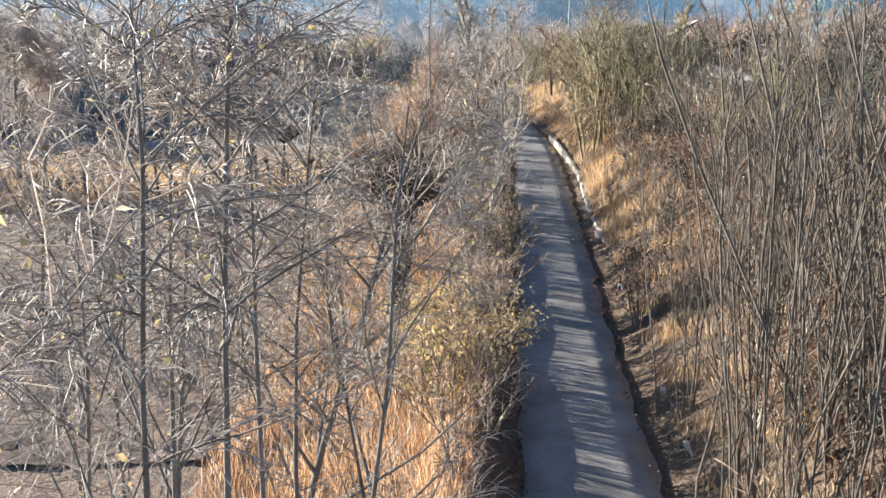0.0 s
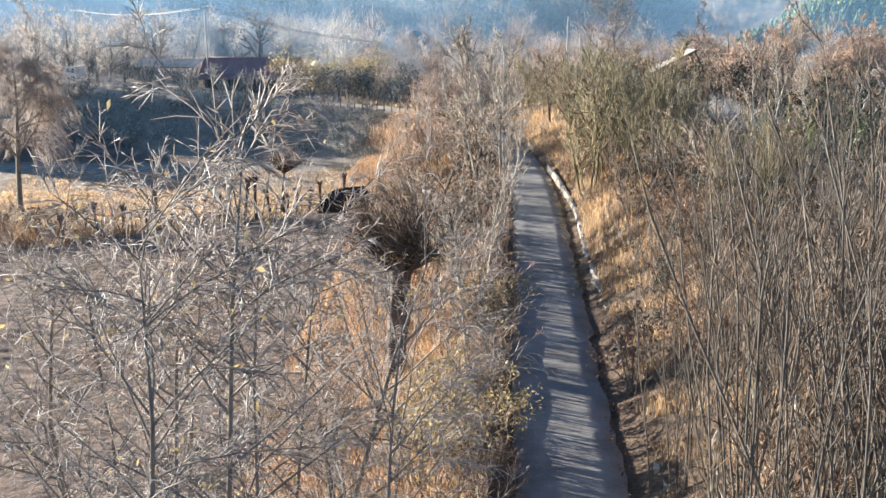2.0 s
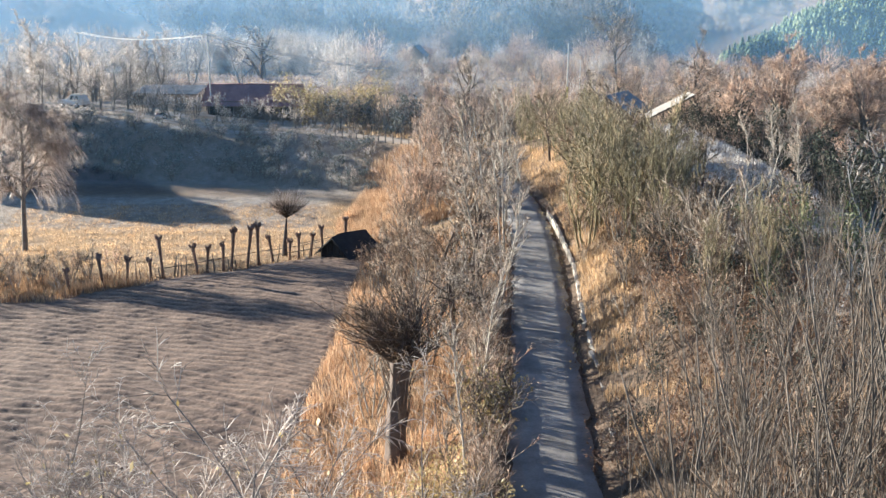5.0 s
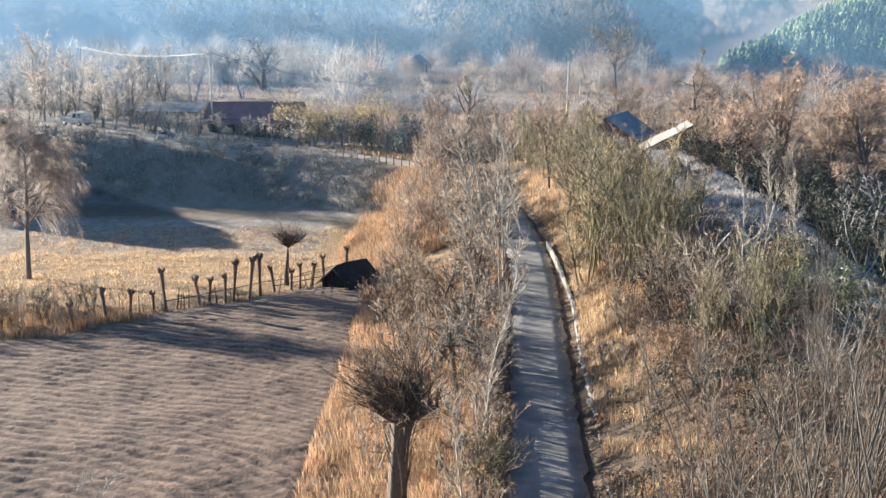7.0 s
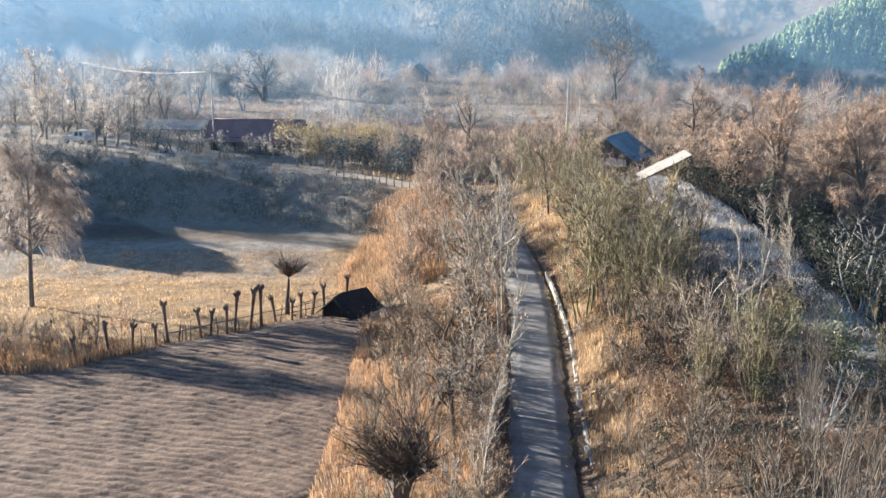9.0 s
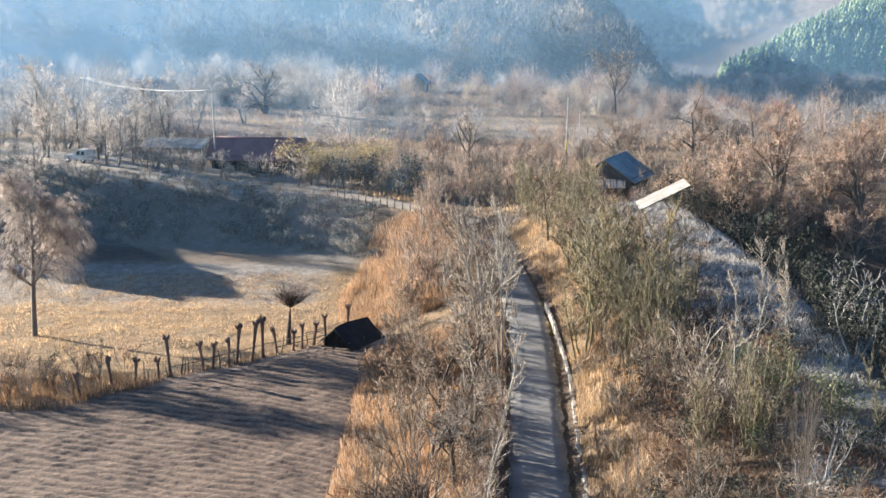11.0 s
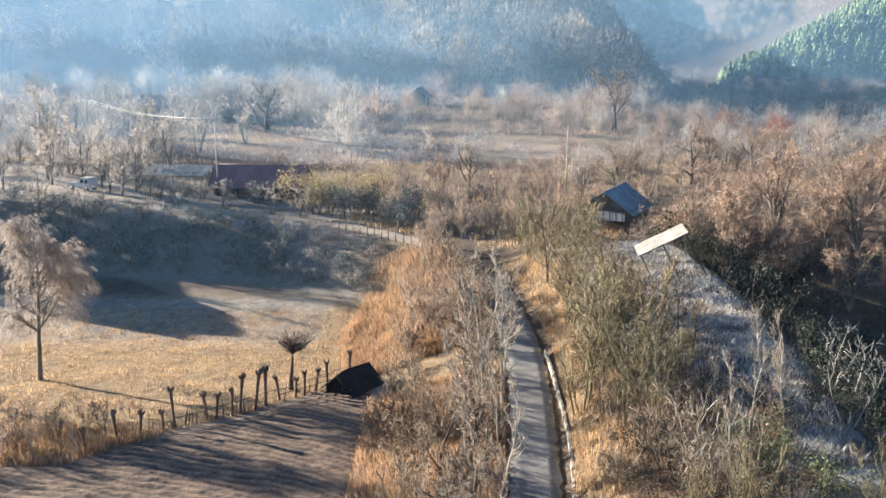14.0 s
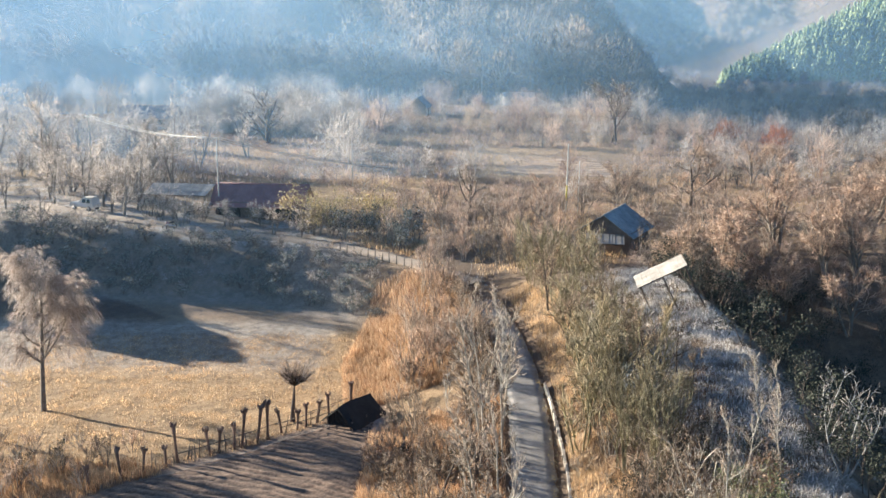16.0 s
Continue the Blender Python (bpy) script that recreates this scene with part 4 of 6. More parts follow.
    for x, y, s, w in ((-2.6, 8.9, 1.06, 0), (-3.4, 8.4, 1.0, 1), (-1.7, 9.4, 0.94, 1), (-3.6, 10.6, 0.98, 0), (-2.2, 11.2, 0.92, 1)):
        place("arching", x, y, s, w)
    scatter("shrub", 7, within(-5.0, 1.4, 20, 36), (0.5, 0.8), gap=1.3)
    scatter("yellow_shrub", 6, within(-1.5, 1.8, 22, 34), (0.7, 0.95), gap=1.2)
    # lower field
    place("weeping", -35.3, 80.8, 1.3)
    place("weeping", -37.5, 74.0, 0.95)
    place("broom_tree", -13.0, 78.7, 1.0)
    scatter("shrub", 16, within(-42, -24, 60, 72, lambda x, y: y > float(fence_y(x))), (0.5, 0.85), gap=1.5)
    scatter("red_shrub", 8, within(-36, -24, 62, 72, lambda x, y: y > float(fence_y(x)) - 1), (0.45, 0.75), gap=1.5)
    scatter("shrub", 8, within(-42, -25, 58, 68, lambda x, y: y > float(fence_y(x)) - 1.5), (0.5, 0.9), gap=1.6)
    scatter("deep_shrub", 6, within(-42, -26, 60, 72, lambda x, y: y > float(fence_y(x))), (0.35, 0.6), gap=2)
    # bank below the village road
    bank = lambda x, y: -13 < y - float(road_y(x)) < -3.6
    foot = lambda x, y: -13.5 < y - float(road_y(x)) < -5.5
    brow = lambda x, y: -8.0 < y - float(road_y(x)) < -3.4
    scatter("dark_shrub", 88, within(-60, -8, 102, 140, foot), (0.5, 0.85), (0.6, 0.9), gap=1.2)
    scatter("frost_shrub", 40, within(-60, -8, 102, 140, bank), (0.4, 0.7), gap=1.3)
    scatter("frost_shrub", 16, within(-66, -12, 108, 150, brow), (0.3, 0.55), gap=1.5)
    scatter("shrub", 30, within(-60, -8, 106, 145, brow), (0.25, 0.5), gap=1.3)
    scatter("red_shrub", 12, within(-60, -8, 106, 145, brow), (0.25, 0.45), gap=1.3)
    for x, y, s in ((-58, 122, 1.2), (-52, 119, 1.1), (-62, 130, 1.3), (-48, 125, 1.0), (-54, 128, 1.2)):
        place("frost_tree", x, y, s)
    # along and behind the village road
    behind = lambda x, y: y - float(road_y(x)) > 3.4
    for x, y, s in ((-45, 134.5, 1.35), (-36.2, 131.8, 0.95), (-23.6, 131.8, 0.8), (-47.5, 137, 1.2), (-50, 141, 1.3), (-19.5, 130, 0.75), (-31, 135, 0.7), (-19.0, 136, 0.7), (-44.5, 139.5, 1.25), (-58, 143, 1.4), (-63, 138, 1.2), (-40.5, 136.5, 0.9)):
        place("frost_tree", x, y, s)
    scatter("frost_shrub", 12, within(-44, -20, 134, 140), (0.6, 1.0), gap=1.5)
    scatter("dark_shrub", 8, within(-44, -19, 134, 140), (0.5, 0.8), gap=1.5)
    scatter("frost_tree", 8, within(-70, -44, 144, 160, behind), (1.2, 1.7), gap=4.0)
    scatter("frost_tree", 12, within(-92, -40, 165, 205, behind), (1.5, 2.1), gap=5)
    scatter("yellow_shrub", 9, within(-20, -9, 127, 138, behind), (1.2, 1.7), gap=2)
    scatter("red_shrub", 40, within(-14, 16, 112, 150, behind), (0.9, 1.6), gap=1.8)
    scatter("dark_shrub", 7, within(-20, -2, 122, 134, behind), (0.9, 1.3), gap=2)
    scatter("shrub", 26, within(-16, 16, 110, 140, behind), (0.7, 1.3), gap=1.8)
    scatter("frost_shrub", 22, within(-95, -46, 150, 176, behind), (1.0, 1.7), gap=2.5)
    place("dark_tree", 3.3, 136, 1.8, 0, 40)
    place("dark_tree", 37.0, 146, 1.9, 1, 10)
    place("dark_tree", 44, 152, 1.4, 0, 100)
    place("crooked", -42, 232, 3.4, 0, 0)
    place("tree", 40.7, 235, 2.7, 1, 0)
    place("tree", 39.9, 236, 2.5, 2, 70)
    for x, y, s in ((33, 117, 1.9), (43, 124, 2.4), (25.5, 106, 1.35), (29.5, 111, 1.7), (51, 117, 2.1), (39, 108, 1.6), (57, 131, 2.3), (46, 106, 1.7), (36, 113, 1.7), (47, 116, 2.0), (33, 126, 1.8), (54, 124, 2.1), (31, 104, 1.3)):
        place("russet_tree", x, y, s)
    scatter("russet_tree", 8, within(30, 75, 130, 185), (1.2, 1.8), gap=5)
    place("russet_tree", 27, 152, 1.6)
    scatter("shrub", 5, within(20, 31, 146, 170), (1.2, 1.6), gap=3)
    scatter("shrub", 9, within(15.5, 30, 106, 122, lambda x, y: x < 17 or x > 26), (0.8, 1.3), gap=1.8)
    scatter("deep_shrub", 8, within(22, 32, 96, 107), (0.9, 1.4), gap=2)
    place("tree", 25.5, 101, 1.1)
    place("tree", 29.5, 104, 1.2)
    scatter("deep_shrub", 26, within(31, 62, 60, 106), (1.0, 1.6), gap=2.5)
    scatter("red_shrub", 20, within(26, 60, 104, 150), (0.9, 1.5), gap=2.5)
    scatter("shrub", 22, within(24, 60, 104, 136), (0.8, 1.4), gap=2.2)
    scatter("olive_shrub", 8, within(9, 15.5, 98, 118), (1.0, 1.5), gap=2)


put_plants()


def far_growth(name, kind, seed, count, x0, x1, y0, y1, size, label, test=None, twigs=210, fine=1.0):
    """Growth too far off to count: many light copies of small brooms in one mesh."""
    rng = np.random.default_rng(seed)
    shapes = [crown_tree(np.random.default_rng(seed * 10 + s), twigs, sp, 0.08, fine) for s, sp in enumerate((0.42, 0.6, 0.5, 0.36))]
    pts = []
    while len(pts) < count:
        y = y0 + (y1 - y0) * rng.random()
        x = rng.uniform(x0, x1) * (y / y1)
        if float(wave(x, y * 1.6, 46, seed)) + rng.normal(0, 0.12) < 0.0:
            continue
        if test is None or test(x, y):
            pts.append((x, y))
    woods(name, seed, pts, size, shapes, kind, label)


def crown_tree(rng, n, wide, bare=0.3, fine=1.0, long=1.0):
    """One small hillside tree, one unit tall: trunk, forks and a rounded cloud of short twig sprays."""
    g = Geo()
    g.tube([(0, 0, 0), (0.01, 0, 0.3), (0, 0.01, 0.62)], [0.018, 0.014, 0.006], 3)
    for _ in range(5):
        a = rng.uniform(0, 6.28)
        g.tube([(0, 0, bare), (0.5 * wide * math.cos(a), 0.5 * wide * math.sin(a), rng.uniform(0.55, 0.8))], [0.010, 0.004], 3)
    v, f = [], []
    mid = np.array([0, 0, bare + (1 - bare) * 0.4])
    for _ in range(n):
        d = unit(rng.normal(0, 1, 3) + np.array([0, 0, 0.25]))
        lump = 1 + 0.22 * math.sin(3 * d[0] + 5 * d[2] + 7 * wide) + 0.15 * math.sin(7 * d[1] - 4 * d[0])
        tip = mid + d * rng.uniform(0.6, 1.0) * lump * np.array([wide, wide, (1 - bare) * 0.55])
        e = unit(d * 0.8 + np.array([0, 0, 0.45]) + rng.normal(0, 0.35, 3))
        p = tip - e * rng.uniform(0.10, 0.24) * long
        s = unit(np.cross(e, rng.normal(0, 1, 3))) * rng.uniform(0.005, 0.010) * fine
        k = len(v)
        v += [p - s, p + s, tip]
        f.append((k, k + 1, k + 2))
    g.add(v, f)
    return np.vstack(g.v), np.vstack(g.f)


def woods(name, seed, places, height, shapes, material, label):
    rng = np.random.default_rng(seed)
    g = Geo()
    for x, y in places:
        v, f = shapes[rng.integers(len(shapes))]
        h, a = height * (0.5 + 0.95 * rng.random() ** 1.6), rng.uniform(0, 6.28)
        c, s = math.cos(a), math.sin(a)
        w = v @ np.array([[c, s, 0], [-s, c, 0], [0, 0, 1]]) * h
        g.add(w + np.array([x, y, gz(x, y) - 0.3]), f)
    tagged(part(name, g, material), label, "woods", kind="stuff")


def clear(x, y):
    if -44 < x < -2 and 136 < y < 180:
        return False
    if 8 < x < 36 and 184 < y < 226:
        return False
    if -15 < x < 40 and (205 < y < 222 or 262 < y < 285):
        return False
    if -62 < x < -22 and 180 < y < 238:
        return False
    return not (-104 < x < -70 and 225 < y < 285)


far_growth("frosted_grove", GROVE, 31, 240, -170, -30, 178, 345, 9.5, "hazy grey grove beyond the farmhouse", clear, 480, 0.45)
far_growth("russet_scrub", SCRUB, 32, 420, -60, 190, 150, 345, 3.0, "low russet scrub over the valley fields", clear, 210, 0.8)
far_growth("grey_scrub", GROVE, 33, 240, -110, 190, 160, 390, 5.4, "grey bare scrub along the valley hedges", clear, 300, 0.7)
far_growth("tan_thicket", SCRUB, 36, 70, -40, 150, 175, 380, 9.0, "tan feathery thickets in the valley", clear, 480, 0.45)
far_growth("russet_undergrowth", SCRUB, 37, 190, 28, 95, 103, 155, 2.4, "russet undergrowth below the trees", None, 210, 0.8)
far_growth("hedge_undergrowth", SCRUB, 38, 150, -14, 32, 132, 200, 2.0, "low russet bushes behind the road junction", None, 210, 0.8)
far_growth("grey_undergrowth", GROVE, 39, 130, -105, -52, 148, 188, 3.4, "low grey bushes under the grove", None, 300, 0.7)
far_growth("pale_scrub", BLEACHED, 34, 300, -110, 110, 250, 400, 4.5, "pale bleached thickets before the hill", None, 210, 0.8)
def hedge(name, seed, ends, count, size, material, label):
    """A ragged line of growth between two places."""
    rng = np.random.default_rng(seed)
    (xa, ya), (xb, yb) = ends
    t = rng.random(count)
    pts = [(xa + (xb - xa) * u + rng.normal(0, 1.2), ya + (yb - ya) * u + rng.normal(0, 1.6)) for u in t]
    shapes = [crown_tree(np.random.default_rng(seed * 10 + k), 260, w, 0.06, 0.8) for k, w in enumerate((0.5, 0.65, 0.42))]
    woods(name, seed, pts, size, shapes, material, label)


hedge("field_hedge", 51, ((-64, 182), (-6, 172)), 44, 3.0, SCRUB, "russet hedge behind the farmhouse field")
hedge("field_hedge", 52, ((-30, 206), (14, 198)), 30, 3.2, GROVE, "grey hedge along the valley field")
hedge("field_hedge", 53, ((-70, 250), (70, 262)), 70, 4.6, GROVE, "grey hedge across the valley")
hedge("field_hedge", 54, ((-20, 228), (60, 232)), 46, 3.0, BLEACHED, "bleached hedge above the strip field")
far_growth("blue_thicket", GROVE, 35, 130, 70, 190, 260, 420, 9.0, "dim thicket at the valley mouth", None, 300, 0.6)


# ---- grass ----
def grass(name, count, where, height, width, material, label, lean=0.5):
    rng = np.random.default_rng(count)
    xy = np.array([p for p in (where(rng) for _ in range(count)) if p is not None])
    z = ground_z(xy[:, 0], xy[:, 1]) - 0.03
    n = len(xy)
    a = rng.uniform(0, 2 * np.pi, n)
    h = height * rng.uniform(0.5, 1.3, n)
    base = np.stack([xy[:, 0], xy[:, 1], z], 1)
    side = np.stack([np.cos(a), np.sin(a), 0 * a], 1) * (width * rng.uniform(0.7, 1.3, n))[:, None]
    b = rng.uniform(0, 2 * np.pi, n)
    fall = np.stack([np.cos(b), np.sin(b), 0 * b], 1) * (h * lean * rng.uniform(0.2, 1.2, n))[:, None]
    mid = base + fall * 0.35 + np.array([0, 0, 1.0]) * (h * 0.6)[:, None]
    top = base + fall + np.array([0, 0, 1.0]) * h[:, None]
    v = np.stack([base - side, base + side, mid + side * 0.7, mid - side * 0.7, top], 1).reshape(-1, 3)
    k = np.arange(n)[:, None] * 5
    g = Geo()
    g.add(v, np.vstack([k + np.array([[0, 1, 2]]), k + np.array([[0, 2, 3]]), k + np.array([[3, 2, 4]])]))
    tagged(part(name, g, material), label, "grass", kind="stuff")


def tufted(x0, x1, y0, y1, test, spread=0.35):
    """Places in clumps, so that the blades stand as tufts."""
    held = {"c": None, "n": 0}

    def where(rng):
        if held["n"] <= 0:
            held["c"], held["n"] = (rng.uniform(x0, x1), rng.uniform(y0, y1)), rng.integers(10, 30)
        held["n"] -= 1
        x, y = held["c"][0] + rng.normal(0, spread), held["c"][1] + rng.normal(0, spread)
        return (x, y) if test(x, y) else None
    return where


def lane_off(x, y):
    return x - float(lane_x(y))


grass("verge_grass", 60000, tufted(-6.6, 4.5, 18, 76, lambda x, y: lane_off(x, y) < (-2.75 if y < 52 else -1.9) and x > -6.2), 0.65, 0.012, GRASS_ORANGE, "orange dry grass on the lane verge")
grass("slope_grass", 50000, tufted(-11, 4, 76, 112, lambda x, y: lane_off(x, y) < -1.75 and y > float(fence_y(min(x, -6.5))) and x > -10.5 + 0.12 * abs(y - 95)), 0.85, 0.02, GRASS_ORANGE, "tall orange dry grass on the slope")
grass("bank_grass", 76000, tufted(5, 16, 14, 104, lambda x, y: 2.4 < lane_off(x, y) < 5.5 + 0.8 * math.sin(y * 0.6) and (y > 42 or math.sin(x * 3.1 + y * 1.7) > 0.2)), 0.5, 0.013, GRASS_PALE, "pale golden dry grass on the lane bank")
grass("field_grass", 32000, tufted(-44, -8, 66, 104, lambda x, y: y > float(fence_y(x)) - 0.6, 0.5), 0.22, 0.022, GRASS_PALE, "short straw-coloured grass of the lower field")
grass("fence_grass", 9000, tufted(-40, -7, 58, 84, lambda x, y: abs(y - float(fence_y(x))) < 0.9, 0.4), 0.5, 0.02, GRASS_GOLD, "dry grass along the fence line")
grass("lane_litter", 26000, tufted(1, 10, 16, 108, lambda x, y: 1.45 < lane_off(x, y) < 2.6 or -2.5 < lane_off(x, y) < -1.42, 0.4), 0.10, 0.04, LEAF_BROWN, "reddish leaf litter along the lane edges", 1.5)
grass("ditch_moss", 14000, tufted(4, 10, 44, 104, lambda x, y: 1.15 < lane_off(x, y) < 1.9, 0.3), 0.09, 0.03, LEAF_YELLOW, "yellowish grass in the lane ditch", 1.0)
grass("bank_litter", 34000, tufted(7, 20, 12, 70, lambda x, y: lane_off(x, y) > 4.2, 0.5), 0.26, 0.03, LEAF_BROWN, "brown dead bracken and leaf litter on the bank", 1.2)
grass("knoll_grass", 38000, tufted(14, 34, 48, 100, lambda x, y: 7 < lane_off(x, y) < 17.5, 0.4), 0.42, 0.022, GRASS_FROST, "frost-covered grass on the shaded knoll", 1.2)
grass("roadside_grass", 12000, tufted(-14, 22, 104, 150, lambda x, y: y - float(road_y(x)) > 2.2 and abs(lane_off(x, y)) > 1.9, 0.6), 0.6, 0.04, GRASS_PALE, "bleached grass round the road junction")
grass("reed_clump", 5000, tufted(-36, -21.5, 59, 68.5, lambda x, y: y > float(fence_y(x)) - 1.8, 0.35), 0.75, 0.02, GRASS_GOLD, "tall withered grass clump at the field corner")
grass("valley_grass", 30000, tufted(-60, 60, 145, 330, lambda x, y: not (6 < x < 38 and 178 < y < 226), 1.6), 0.8, 0.05, GRASS_ROSE, "tall bleached grass of the valley fields")


# ---- wooded hills ----
def tuft(v, f, p, r, rng):
    """An uneven eight-sided clump of twigs or needles round p."""
    k = len(v)
    for d in ((1, 0, 0), (0, 1, 0), (-1, 0, 0), (0, -1, 0), (0, 0, 1), (0, 0, -1)):
        v.append(np.asarray(p) + np.array(d) * r * rng.uniform(0.6, 1.3) + rng.normal(0, 0.25, 3) * np.asarray(r))
    for i in range(4):
        j = (i + 1) % 4
        f += [(k + i, k + j, k + 4), (k + j, k + i, k + 5)]


def spruce(rng):
    """A ragged conifer, one unit tall, of drooping tufts in narrowing tiers."""
    v, f = [], []
    for t, n in enumerate((4, 4, 3, 2, 1)):
        for i in range(n):
            a = i * 6.28 / n + t + rng.uniform(-0.4, 0.4)
            r = (0.17, 0.15, 0.11, 0.06, 0)[t] * rng.uniform(0.8, 1.2)
            w = 0.13 - 0.018 * t
            tuft(v, f, (r * math.cos(a), r * math.sin(a), 0.16 + 0.18 * t), (w, w, 0.16), rng)
    return np.array(v), np.array(f)


def build_woods():
    rng = np.random.default_rng(21)
    shapes = [crown_tree(np.random.default_rng(s), 420, sp, bare, 1.25, 0.5) for s, sp, bare in ((1, 0.36, 0.2), (2, 0.46, 0.2), (3, 0.32, 0.25), (4, 0.42, 0.15), (5, 0.5, 0.2))]
    for x, y, h in ((82, 290, 10.0), (98, 292, 10.5)):
        v, f = crown_tree(np.random.default_rng(int(x)), 1200, 0.48, 0.15)
        g = Geo()
        g.add(v * h, f)
        ob = thing("rust_red_tree", pose(x, y, gz(x, y) - 0.3), "round tree with a rust-red crown", "tree", "rust-red trees")
        part("crown", g, LEAF_RED, ob)
        g = Geo()
        g.tube([(0, 0, 0), (0.1, 0, h * 0.2), (0, 0.1, h * 0.5)], [0.35, 0.28, 0.1], 8)
        part("trunk", g, BARK_DARK, ob)
    pts = []
    while len(pts) < 560:
        y = 400 + 260 * rng.random() ** 1.1
        x = rng.uniform(-0.55, 0.42) * y
        if y > 412 + 3.5 * max(0, x - 72) - 8:
            pts.append((x, y))
    woods("hill_woods", 5, pts, 24, shapes, WOODS, "bare frosted woods on the near hillside")
    pts = []
    while len(pts) < 420:
        y = rng.uniform(640, 1850)
        x = rng.uniform(90, 0.32 * y)
        if y > 440 + 3.5 * max(0, x - 72):
            pts.append((x, y))
    light = [crown_tree(np.random.default_rng(60 + s), 170, 0.42, 0.15, 1.7) for s in range(3)]
    woods("spur_woods", 9, pts, 13, light, GROVE, "shaded bare woods on the spur of the hill")
    pts = [(rng.uniform(60, 460), rng.uniform(380, 1000)) for _ in range(1100)]
    pts = [p for p in pts if p[1] < 400 + 3.5 * max(0, p[0] - 72) and p[0] < 0.5 * p[1]]
    woods("valley_woods", 6, pts, 11, light, WOODS, "bare thickets at the valley mouth")
    cones = [spruce(np.random.default_rng(s)) for s in range(4)]
    pts = []
    while len(pts) < 2300:
        y = 1000 + 700 * rng.random() ** 1.3
        x = rng.uniform(0.272, 0.50) * y
        if x > 0.275 * y:
            pts.append((x, y))
    woods("conifer_hill", 7, pts, 18, cones, PINES, "dense green conifers on the sunlit far hill")
    sparse = [crown_tree(np.random.default_rng(80 + s), 90, 0.5, 0.1, 2.6) for s in range(3)]
    pts = [(rng.uniform(0.14, 0.48), rng.uniform(2080, 2800)) for _ in range(1300)]
    pts = [(a * y, y) for a, y in pts]
    woods("mountain_woods", 8, pts, 19, sparse, BLEACHED, "pale sunlit woods on the far mountainside")


build_woods()


def build_haze_sheets():
    """Upright see-through blue sheets that stand in for haze in the air."""
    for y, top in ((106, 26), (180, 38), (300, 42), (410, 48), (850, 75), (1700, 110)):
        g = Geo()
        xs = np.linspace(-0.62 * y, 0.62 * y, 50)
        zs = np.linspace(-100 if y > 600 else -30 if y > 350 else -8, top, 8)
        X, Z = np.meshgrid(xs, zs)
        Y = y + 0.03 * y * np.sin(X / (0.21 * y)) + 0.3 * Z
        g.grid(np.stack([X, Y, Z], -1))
        tagged(part("mist", g, HAZE_SHEET_THIN if y < 150 else HAZE_SHEET_NEAR if y < 250 else HAZE_SHEET if y < 500 else HAZE_SHEET_FAR), "see-through bluish sheet standing in for valley haze", "mist", kind="stuff")


build_haze_sheets()


